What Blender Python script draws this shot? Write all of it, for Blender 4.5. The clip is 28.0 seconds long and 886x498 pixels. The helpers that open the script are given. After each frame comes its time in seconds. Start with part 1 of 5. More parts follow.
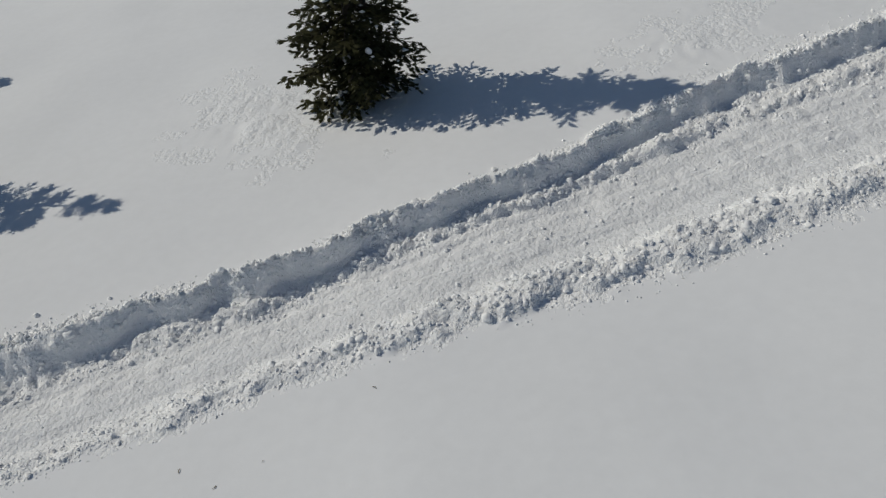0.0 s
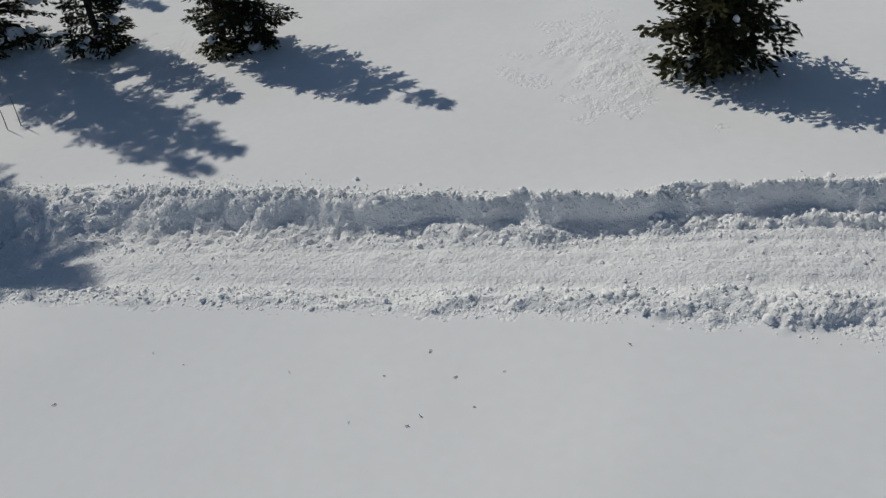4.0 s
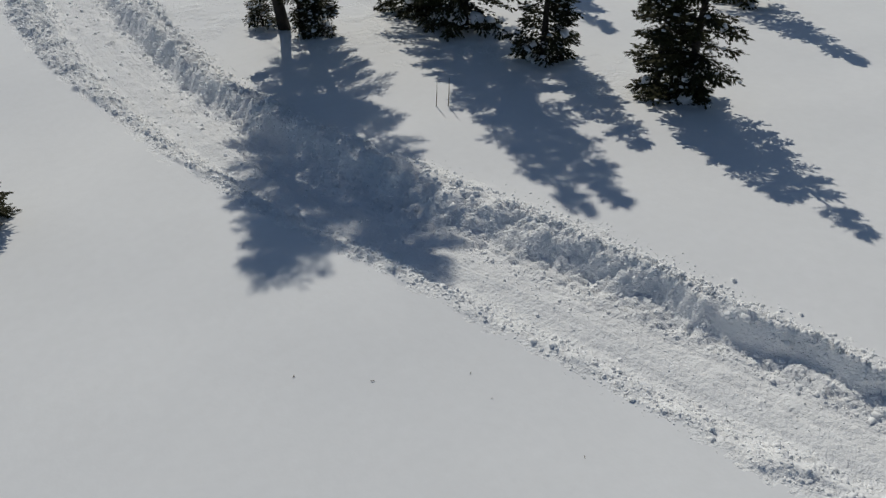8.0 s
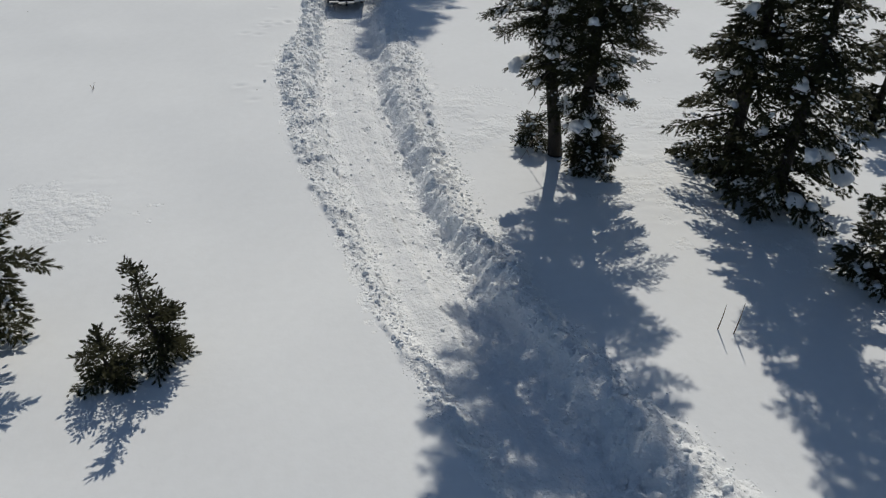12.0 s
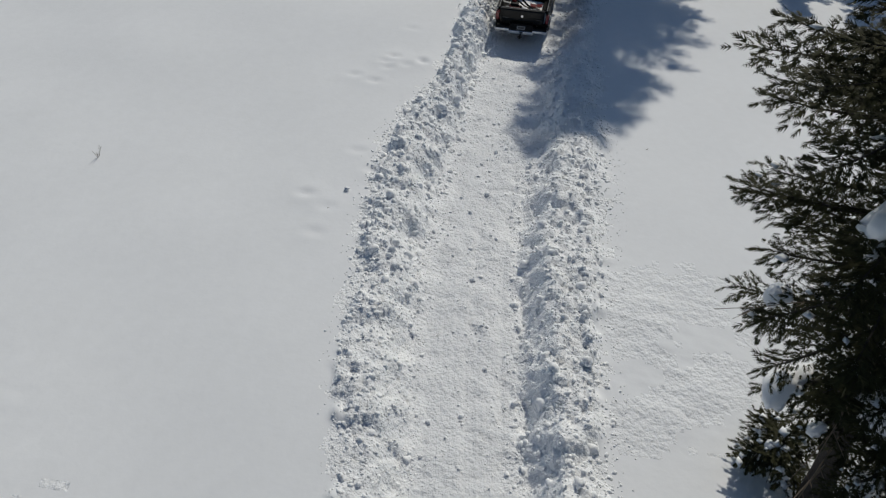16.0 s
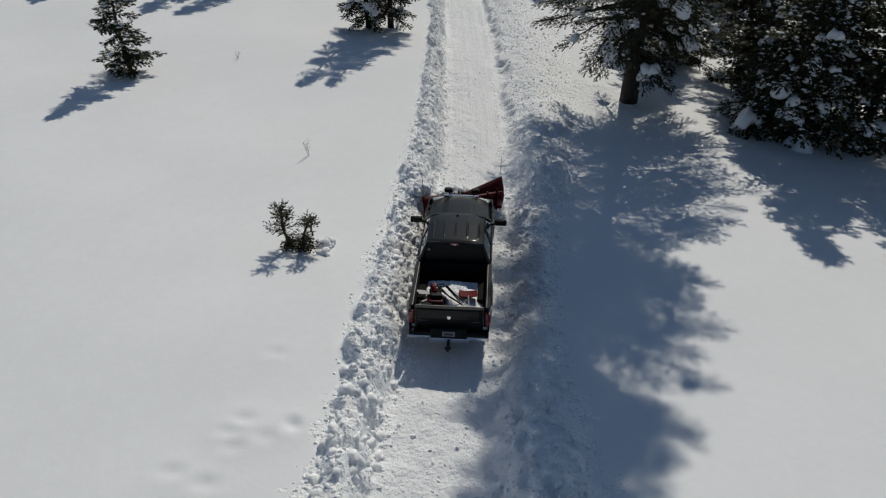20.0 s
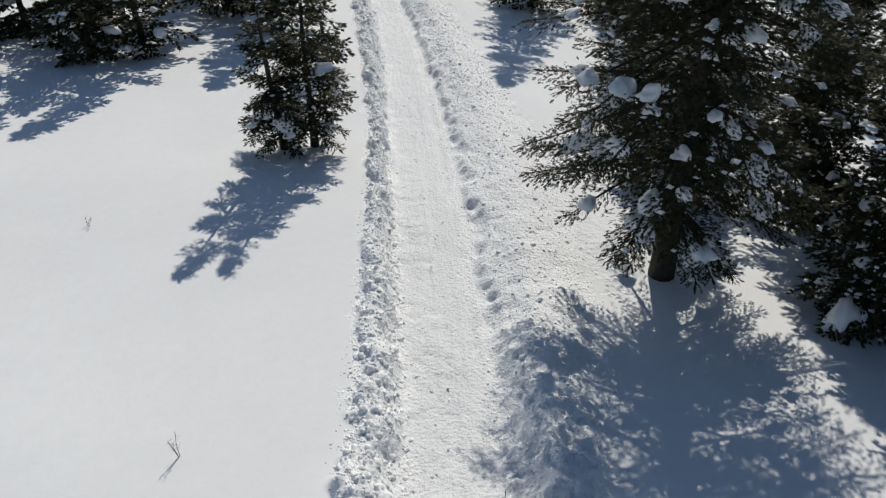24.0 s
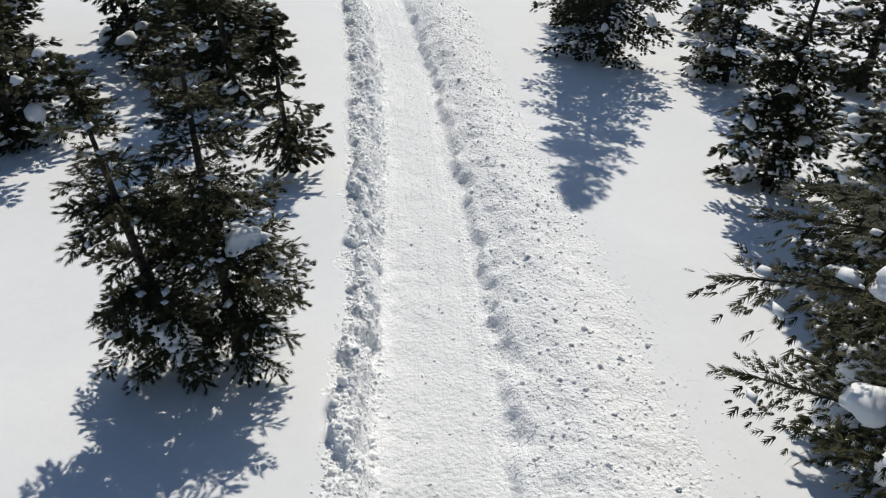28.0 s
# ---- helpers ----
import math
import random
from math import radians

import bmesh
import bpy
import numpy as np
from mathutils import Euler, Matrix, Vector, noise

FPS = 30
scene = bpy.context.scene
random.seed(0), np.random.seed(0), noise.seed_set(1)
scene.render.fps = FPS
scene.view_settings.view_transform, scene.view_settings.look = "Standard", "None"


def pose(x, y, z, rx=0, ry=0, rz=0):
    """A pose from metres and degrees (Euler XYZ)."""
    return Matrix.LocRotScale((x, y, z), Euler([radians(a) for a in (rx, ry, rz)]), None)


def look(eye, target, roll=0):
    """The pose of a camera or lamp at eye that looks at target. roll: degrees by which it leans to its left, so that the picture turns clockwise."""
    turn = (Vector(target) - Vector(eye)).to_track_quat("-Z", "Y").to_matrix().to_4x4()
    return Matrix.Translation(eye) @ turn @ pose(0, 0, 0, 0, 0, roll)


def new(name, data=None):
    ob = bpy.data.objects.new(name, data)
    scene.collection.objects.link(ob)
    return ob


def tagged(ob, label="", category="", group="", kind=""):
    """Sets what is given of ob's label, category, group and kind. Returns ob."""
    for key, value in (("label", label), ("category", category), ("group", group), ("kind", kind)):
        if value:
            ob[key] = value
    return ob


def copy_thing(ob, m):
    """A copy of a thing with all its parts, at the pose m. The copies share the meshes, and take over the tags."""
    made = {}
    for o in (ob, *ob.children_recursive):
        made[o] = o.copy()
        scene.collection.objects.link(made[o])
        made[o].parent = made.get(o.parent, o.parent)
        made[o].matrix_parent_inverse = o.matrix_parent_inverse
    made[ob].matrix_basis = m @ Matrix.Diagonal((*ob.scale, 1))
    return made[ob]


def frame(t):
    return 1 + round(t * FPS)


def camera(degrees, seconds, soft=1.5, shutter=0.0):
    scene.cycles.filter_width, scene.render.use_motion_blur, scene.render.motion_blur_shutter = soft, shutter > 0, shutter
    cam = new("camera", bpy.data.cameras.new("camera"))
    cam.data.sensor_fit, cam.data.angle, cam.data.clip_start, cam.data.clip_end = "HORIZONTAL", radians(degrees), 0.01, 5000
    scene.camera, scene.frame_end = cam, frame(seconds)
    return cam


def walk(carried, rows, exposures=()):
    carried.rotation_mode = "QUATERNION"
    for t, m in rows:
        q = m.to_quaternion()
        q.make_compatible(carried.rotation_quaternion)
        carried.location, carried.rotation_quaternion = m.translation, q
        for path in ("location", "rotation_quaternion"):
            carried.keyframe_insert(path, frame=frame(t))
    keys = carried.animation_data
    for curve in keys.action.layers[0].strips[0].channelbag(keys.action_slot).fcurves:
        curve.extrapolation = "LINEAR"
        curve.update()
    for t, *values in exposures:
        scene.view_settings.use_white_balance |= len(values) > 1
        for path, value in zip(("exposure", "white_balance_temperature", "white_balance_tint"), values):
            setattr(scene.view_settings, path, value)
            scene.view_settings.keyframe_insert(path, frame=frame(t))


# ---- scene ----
cam = camera(56.29, 28.0, soft=1.2)
# seconds, x, y, z, heading, pitch, roll
ROWS = [
    (0.0, 0.000, 0.000, 20.800, -0.344, -41.740, -0.177),
    (0.5, -0.010, -0.019, 20.800, 2.380, -42.135, -0.145),
    (1.0, -0.034, -0.035, 20.803, 5.062, -42.553, -0.070),
    (1.5, -0.050, -0.078, 20.811, 8.761, -43.118, 0.018),
    (2.0, -0.021, -0.055, 20.762, 13.026, -43.755, -0.149),
    (2.5, -0.028, -0.084, 20.679, 16.915, -44.016, -0.070),
    (4.5, -0.018, -0.508, 20.536, 30.175, -44.503, 0.198),
    (5.0, -0.109, -0.407, 20.542, 34.738, -44.517, 0.206),
    (5.5, -0.220, -0.247, 20.541, 39.441, -44.521, 0.194),
    (6.0, -0.422, -0.110, 20.695, 44.622, -44.732, 0.152),
    (6.5, -0.573, 0.032, 20.772, 49.394, -44.689, 0.094),
    (7.0, -0.696, 0.197, 20.813, 53.101, -44.452, -0.081),
    (7.5, -0.899, 0.317, 20.878, 56.098, -44.162, -0.081),
    (8.0, -1.262, 0.515, 20.986, 59.157, -43.786, 0.012),
    (8.5, -1.786, 0.794, 21.046, 63.649, -43.351, 0.017),
    (9.0, -2.404, 1.123, 21.072, 67.831, -43.051, -0.038),
    (9.5, -2.961, 1.403, 21.101, 70.785, -42.736, -0.088),
    (10.0, -3.603, 1.656, 21.142, 73.324, -42.583, -0.088),
    (10.5, -4.438, 1.941, 21.136, 75.133, -42.362, -0.037),
    (11.0, -5.634, 2.302, 21.170, 76.618, -42.240, 0.001),
    (11.5, -7.188, 2.703, 21.111, 78.381, -42.141, 0.030),
    (13.5, -15.212, 4.232, 20.881, 87.429, -43.801, -0.188),
    (14.0, -17.852, 4.544, 20.765, 89.745, -45.014, -0.113),
    (14.5, -20.361, 4.806, 20.726, 91.820, -46.424, -0.030),
    (15.0, -22.518, 5.028, 20.386, 93.971, -47.687, 0.038),
    (15.5, -24.372, 5.169, 19.304, 95.794, -48.634, -0.041),
    (16.0, -25.758, 5.279, 18.032, 96.721, -48.238, -0.023),
    (16.5, -26.905, 5.362, 17.043, 97.382, -46.513, -0.062),
    (17.0, -28.104, 5.416, 16.213, 96.710, -44.032, -0.148),
    (17.5, -29.539, 5.440, 15.593, 96.813, -41.346, -0.145),
    (18.0, -31.236, 5.355, 15.328, 95.437, -39.548, -0.147),
    (18.5, -32.966, 5.163, 15.223, 93.201, -38.953, 0.001),
    (19.0, -34.782, 5.029, 15.104, 92.315, -38.679, 0.129),
    (19.5, -36.701, 4.888, 14.807, 91.281, -38.567, 0.134),
    (20.0, -38.488, 4.757, 14.445, 89.425, -38.601, 0.164),
    (20.5, -40.078, 4.603, 14.267, 87.590, -38.439, 0.165),
    (21.0, -41.493, 4.525, 14.229, 86.827, -38.129, 0.162),
    (21.5, -43.105, 4.547, 14.171, 86.308, -37.690, 0.223),
    (22.0, -44.921, 4.605, 14.074, 85.811, -37.541, 0.199),
    (22.5, -46.835, 4.641, 13.904, 85.423, -37.617, 0.250),
    (24.5, -53.273, 4.973, 13.232, 84.954, -39.227, 0.043),
    (25.0, -54.414, 5.098, 13.132, 85.242, -39.273, -0.027),
    (25.5, -55.817, 5.231, 12.734, 85.318, -39.201, -0.072),
    (26.0, -57.587, 5.353, 12.154, 85.681, -38.994, -0.016),
    (26.5, -59.568, 5.513, 11.544, 86.046, -38.765, -0.001),
    (27.0, -61.884, 5.703, 10.824, 86.356, -38.680, -0.070),
    (27.5, -64.446, 5.886, 10.012, 86.945, -38.488, -0.144),
    (28.0, -66.763, 6.050, 9.184, 87.318, -38.785, -0.366),
]
walk(cam, [(t, pose(x, y, z, 90 + pitch, 0, head) @ pose(0, 0, 0, 0, 0, roll)) for t, x, y, z, head, pitch, roll in ROWS],
     [(0.0, -0.66, 6680, 6), (5.0, -0.62, 6600, 6), (7.0, -0.62, 6600, 6), (11.0, -0.42, 6600, 6), (14.0, -0.42, 6570, 6), (15.0, -0.45, 6550, 6), (16.5, -0.55, 6600, 6), (18.0, -0.64, 6950, 6), (19.0, -0.52, 6750, 6), (20.0, -0.43, 6680, 6), (22.0, -0.22, 6580, 6),
      (25.0, -0.06, 6620, 7), (28.0, 0.06, 6620, 7)])

# ---- sky, sun ----
SHADE = radians(-14.5)      # the way shadows point, from +x towards +y
SUN_UP = radians(36.0)
world = bpy.data.worlds.new("sky")
scene.world = world
world.use_nodes = True
sky = world.node_tree.nodes.new("ShaderNodeTexSky")
sky.sky_type, sky.sun_disc = "NISHITA", False
sky.sun_elevation = SUN_UP
sky.altitude, sky.air_density, sky.dust_density, sky.ozone_density = 1800, 1.0, 0.6, 1.2
to_sun = Vector((-math.cos(SHADE) * math.cos(SUN_UP), -math.sin(SHADE) * math.cos(SUN_UP), math.sin(SUN_UP)))
sky.sun_rotation = math.atan2(to_sun.x, to_sun.y)
back = world.node_tree.nodes["Background"]
back.inputs["Strength"].default_value = 0.075
world.node_tree.links.new(sky.outputs[0], back.inputs["Color"])
sun_data = bpy.data.lights.new("sun", "SUN")
sun_data.energy, sun_data.angle, sun_data.color = 3.2, radians(0.53), (1.0, 0.945, 0.865)
sun = new("sun", sun_data)
sun.matrix_world = look(to_sun * 200, (0, 0, 0))


# ---- materials ----
def material(name, colour, rough=0.6, metal=0.0, spread=0.15, scale=6.0, bump=0.0, bump_scale=40.0, coat=0.0, island=0.0, per_object=0.0, shine=0.5):
    """A surface with mottling at two scales, fine relief, and shade of its own for each loose piece."""
    m = bpy.data.materials.new(name)
    m.use_nodes = True
    nt = m.node_tree
    p = nt.nodes["Principled BSDF"]
    n, l = nt.nodes.new, nt.links.new
    p.inputs["Metallic"].default_value = metal
    p.inputs["Coat Weight"].default_value = coat
    p.inputs["Coat Roughness"].default_value = 0.08
    p.inputs["Specular IOR Level"].default_value = shine
    at = n("ShaderNodeTexCoord").outputs["Object"]
    big, fine = n("ShaderNodeTexNoise"), n("ShaderNodeTexNoise")
    for node, s in ((big, scale), (fine, scale * 9)):
        node.inputs["Scale"].default_value, node.inputs["Detail"].default_value = s, 4
        l(at, node.inputs["Vector"])
    add = n("ShaderNodeMath")
    add.operation = "ADD"
    l(big.outputs["Fac"], add.inputs[0])
    l(fine.outputs["Fac"], add.inputs[1])
    total = add.outputs[0]
    for use, node_type, socket in ((island, "ShaderNodeNewGeometry", "Random Per Island"), (per_object, "ShaderNodeObjectInfo", "Random")):
        if use:
            w = n("ShaderNodeMath")
            w.operation, w.inputs[1].default_value = "MULTIPLY_ADD", use
            l(n(node_type).outputs[socket], w.inputs[0])
            l(total, w.inputs[2])
            total = w.outputs[0]
    span = n("ShaderNodeMapRange")
    top = 1.4 + island + per_object
    span.inputs["From Min"].default_value, span.inputs["From Max"].default_value = 0.6, top
    span.inputs["To Min"].default_value, span.inputs["To Max"].default_value = 1 - spread, 1 + spread
    l(total, span.inputs["Value"])
    mul = n("ShaderNodeVectorMath")
    mul.operation = "SCALE"
    mul.inputs[0].default_value = colour
    l(span.outputs[0], mul.inputs["Scale"])
    l(mul.outputs[0], p.inputs["Base Color"])
    r = n("ShaderNodeMapRange")
    r.inputs["From Min"].default_value, r.inputs["From Max"].default_value = 0.3, 0.7
    r.inputs["To Min"].default_value, r.inputs["To Max"].default_value = max(0.02, rough * 0.8), min(1, rough * 1.2)
    l(fine.outputs["Fac"], r.inputs["Value"])
    l(r.outputs[0], p.inputs["Roughness"])
    if bump:
        tex, b = n("ShaderNodeTexNoise"), n("ShaderNodeBump")
        tex.inputs["Scale"].default_value, tex.inputs["Detail"].default_value = bump_scale, 5
        l(at, tex.inputs["Vector"])
        b.inputs["Strength"].default_value, b.inputs["Distance"].default_value = 1.0, bump
        l(tex.outputs["Fac"], b.inputs["Height"])
        l(b.outputs[0], p.inputs["Normal"])
    return m


SNOW = material("snow", (0.86, 0.865, 0.875), 0.85, shine=0.12, spread=0.03, scale=0.35, bump=0.004, bump_scale=7)
CHUNK = material("broken_snow", (0.955, 0.958, 0.962), 0.85, shine=0.12, spread=0.03, scale=2, bump=0.02, bump_scale=14, island=0.3)
sss = CHUNK.node_tree.nodes["Principled BSDF"].inputs
sss["Subsurface Weight"].default_value, sss["Subsurface Scale"].default_value = 0.45, 0.06
sss["Subsurface Radius"].default_value = (1.0, 1.0, 1.0)


def crumbly(m, size, depth):
    """Adds the relief of packed crumbs to a snow surface, and lets a little light through."""
    nt = m.node_tree
    p = nt.nodes["Principled BSDF"]
    at = nt.nodes.new("ShaderNodeTexCoord").outputs["Object"]
    last = None
    for s, d in ((size, depth), (size * 2.3, depth * 0.55), (size * 5.1, depth * 0.25)):
        v, b = nt.nodes.new("ShaderNodeTexVoronoi"), nt.nodes.new("ShaderNodeBump")
        v.feature, v.inputs["Scale"].default_value, v.inputs["Smoothness"].default_value = "SMOOTH_F1", s, 0.35
        nt.links.new(at, v.inputs["Vector"])
        b.invert = True
        b.inputs["Strength"].default_value, b.inputs["Distance"].default_value = 1.0, d
        nt.links.new(v.outputs["Distance"], b.inputs["Height"])
        if last:
            nt.links.new(last, b.inputs["Normal"])
        last = b.outputs[0]
    nt.links.new(last, p.inputs["Normal"])
    p.inputs["Subsurface Weight"].default_value, p.inputs["Subsurface Scale"].default_value = 0.4, 0.06
    p.inputs["Subsurface Radius"].default_value = (1.0, 1.0, 1.0)
    return m


BROKEN = crumbly(material("packed_broken_snow", (0.945, 0.948, 0.952), 0.85, shine=0.12, spread=0.04, scale=1.2), 9.0, 0.030)
PITTED = crumbly(material("pitted_snow", (0.86, 0.865, 0.875), 0.85, shine=0.12, spread=0.04, scale=1.2), 5.5, 0.030)
LANE = crumbly(material("packed_lane_snow", (0.86, 0.865, 0.875), 0.85, shine=0.12, spread=0.05, scale=1.5), 9.0, 0.026)
NEEDLE = material("fir_needles", (0.038, 0.038, 0.015), 0.7, shine=0.15, spread=0.6, scale=0.9, island=1.2)
NEEDLE.node_tree.nodes["Principled BSDF"].inputs["Subsurface Weight"].default_value = 0.0
BARK = material("bark", (0.022, 0.017, 0.013), 0.9, spread=0.35, scale=3, bump=0.03, bump_scale=22)
TWIG = material("dead_twig", (0.16, 0.12, 0.085), 0.9, spread=0.3, scale=5)


# ---- building tools ----
def part(name, verts, faces, mat, parent=None, label="", smooth=False):
    """One mesh object from points and faces, under its thing."""
    me = bpy.data.meshes.new(name)
    me.from_pydata(verts, [], faces)
    if smooth:
        me.shade_smooth()
    me.materials.append(mat)
    ob = new(name, me)
    ob.parent = parent
    return tagged(ob, label)


def bulk(name, verts, faces, mat, parent=None, smooth=False):
    """A large mesh from arrays: faces all of one size."""
    k = faces.shape[1]
    me = bpy.data.meshes.new(name)
    me.vertices.add(len(verts))
    me.vertices.foreach_set("co", np.ascontiguousarray(verts, np.float32).ravel())
    me.loops.add(faces.size)
    me.loops.foreach_set("vertex_index", np.ascontiguousarray(faces, np.int32).ravel())
    me.polygons.add(len(faces))
    me.polygons.foreach_set("loop_start", np.arange(0, faces.size, k, dtype=np.int32))
    me.update(calc_edges=True)
    if smooth:
        me.shade_smooth()
    me.materials.append(mat)
    ob = new(name, me)
    ob.parent = parent
    return ob


def lattice(ix, iy, seed):
    h = np.sin(ix * 127.1 + iy * 311.7 + seed * 74.7) * 43758.5453
    return h - np.floor(h)


def soft_noise(x, y, size, seed=0):
    """Smooth noise from -1 to 1 with lumps of that size."""
    x, y = x / size, y / size
    ix, iy = np.floor(x), np.floor(y)
    fx, fy = x - ix, y - iy
    fx, fy = fx * fx * (3 - 2 * fx), fy * fy * (3 - 2 * fy)
    a, b = lattice(ix, iy, seed), lattice(ix + 1, iy, seed)
    c, d = lattice(ix, iy + 1, seed), lattice(ix + 1, iy + 1, seed)
    return 2 * (a + (b - a) * fx + (c - a) * fy + (a - b - c + d) * fx * fy) - 1


def lumps(x, y, size, seed=0):
    """Round lumps packed side by side: 1 at a lump's middle, 0 between lumps."""
    gx, gy = np.floor(x / size), np.floor(y / size)
    best = np.full(np.shape(x), 9.0)
    for dx in (-1, 0, 1):
        for dy in (-1, 0, 1):
            px = (gx + dx + lattice(gx + dx, gy + dy, seed)) * size
            py = (gy + dy + lattice(gx + dx, gy + dy, seed + 5)) * size
            r = size * (0.45 + 0.5 * lattice(gx + dx, gy + dy, seed + 9))
            best = np.minimum(best, ((x - px) ** 2 + (y - py) ** 2) / r ** 2)
    return np.sqrt(np.clip(1 - best, 0, 1))


# ---- the ground ----
def slope(x, y):
    """The hillside's level before any snow was moved."""
    x, y = np.asarray(x, float), np.asarray(y, float)
    u, v = np.clip((x / 1.04 + 35) / 40, -2.6, 1.6), np.clip((y / 1.04 - 5) / 20, -1.8, 2.2)
    return 2.464 + 6.014 * u - 0.889 * v + 0.292 * u * u + 0.303 * u * v - 0.484 * v * v


# The cleared lane through the snow: x, outer edge of the thrown snow and edge of the lane to the south, then to the north.
ROAD = [(60, 42, 43.5, 48, 51), (34, 27, 28.8, 32.5, 35), (12.9, 15.6, 17.6, 21.0, 23.4), (7, 13.6, 15.6, 18.8, 20.6), (3.3, 12.5, 14.4, 17.1, 18.4), (0.3, 12.0, 13.3, 15.9, 17.1),
        (-4.2, 10.7, 11.95, 13.9, 15.1), (-8.8, 9.2, 10.25, 12.4, 14.0), (-12.5, 8.0, 9.0, 10.9, 13.0), (-16.5, 6.4, 7.3, 9.1, 11.7), (-20.5, 5.0, 5.9, 7.9, 10.3),
        (-25, 3.9, 4.7, 6.9, 8.7), (-30, 2.9, 4.0, 6.2, 7.9), (-36, 1.7, 3.4, 5.7, 7.7), (-40, 1.4, 3.2, 5.5, 7.8), (-44.5, 1.25, 3.3, 5.6, 8.0), (-46.3, 1.55, 3.4, 5.7, 8.0), (-48.5, 2.25, 3.5, 5.8, 8.0),
        (-52, 2.7, 3.8, 6.1, 7.8), (-56, 2.95, 4.4, 6.7, 8.1), (-60, 3.45, 4.8, 7.0, 8.7), (-64, 3.8, 5.1, 7.3, 9.9), (-70, 4.15, 5.2, 7.5, 10.9), (-76, 4.4, 5.2, 7.6, 11.2), (-81, 4.5, 5.2, 7.6, 11.1),
        (-88, 4.3, 5.3, 7.4, 10.3), (-96, 3.9, 5.2, 7.0, 9.7), (-106, 3.1, 4.4, 6.1, 9.1), (-130, -1, 1, 3.2, 6), (-170, -8, -6, -4, -1)]
ROAD_T = np.array(ROAD[::-1], float)


def road_at(x):
    return [np.interp(x, ROAD_T[:, 0], ROAD_T[:, k]) for k in (1, 2, 3, 4)]


def ramp(v, a, b):
    t = np.clip((v - a) / (b - a), 0, 1)
    return t * t * (3 - 2 * t)


LITTER = [(-5.0, 21.8, 2.6), (-6.6, 23.6, 2.4), (8.4, 23.7, 2.4), (-33.6, 15.6, 3.2), (-30, 15.2, 2.5), (-36.5, 18.5, 3), (-38.6, 8.8, 2.0), (-36.0, 9.6, 2.0), (-21, 20.6, 2.2), (-32.1, -6.1, 2.4), (-71.5, 12.0, 2.2), (-26.5, 17.5, 2.2)]   # where snow dropped from boughs has pitted the cover


DENTS = [(-49.9, 0.7), (-49.4, 1.2), (-49.8, 1.7), (-49.1, 0.6), (-48.1, 0.3), (-41.1, 0.3), (-41.6, -0.4), (-40.0, 0.2), (-43.9, 0.6), (-43.0, 1.2), (-49.7, 1.8), (-48.4, -0.4), (-49.5, 0.5), (-52.1, 1.0)]   # small hollows in the crust


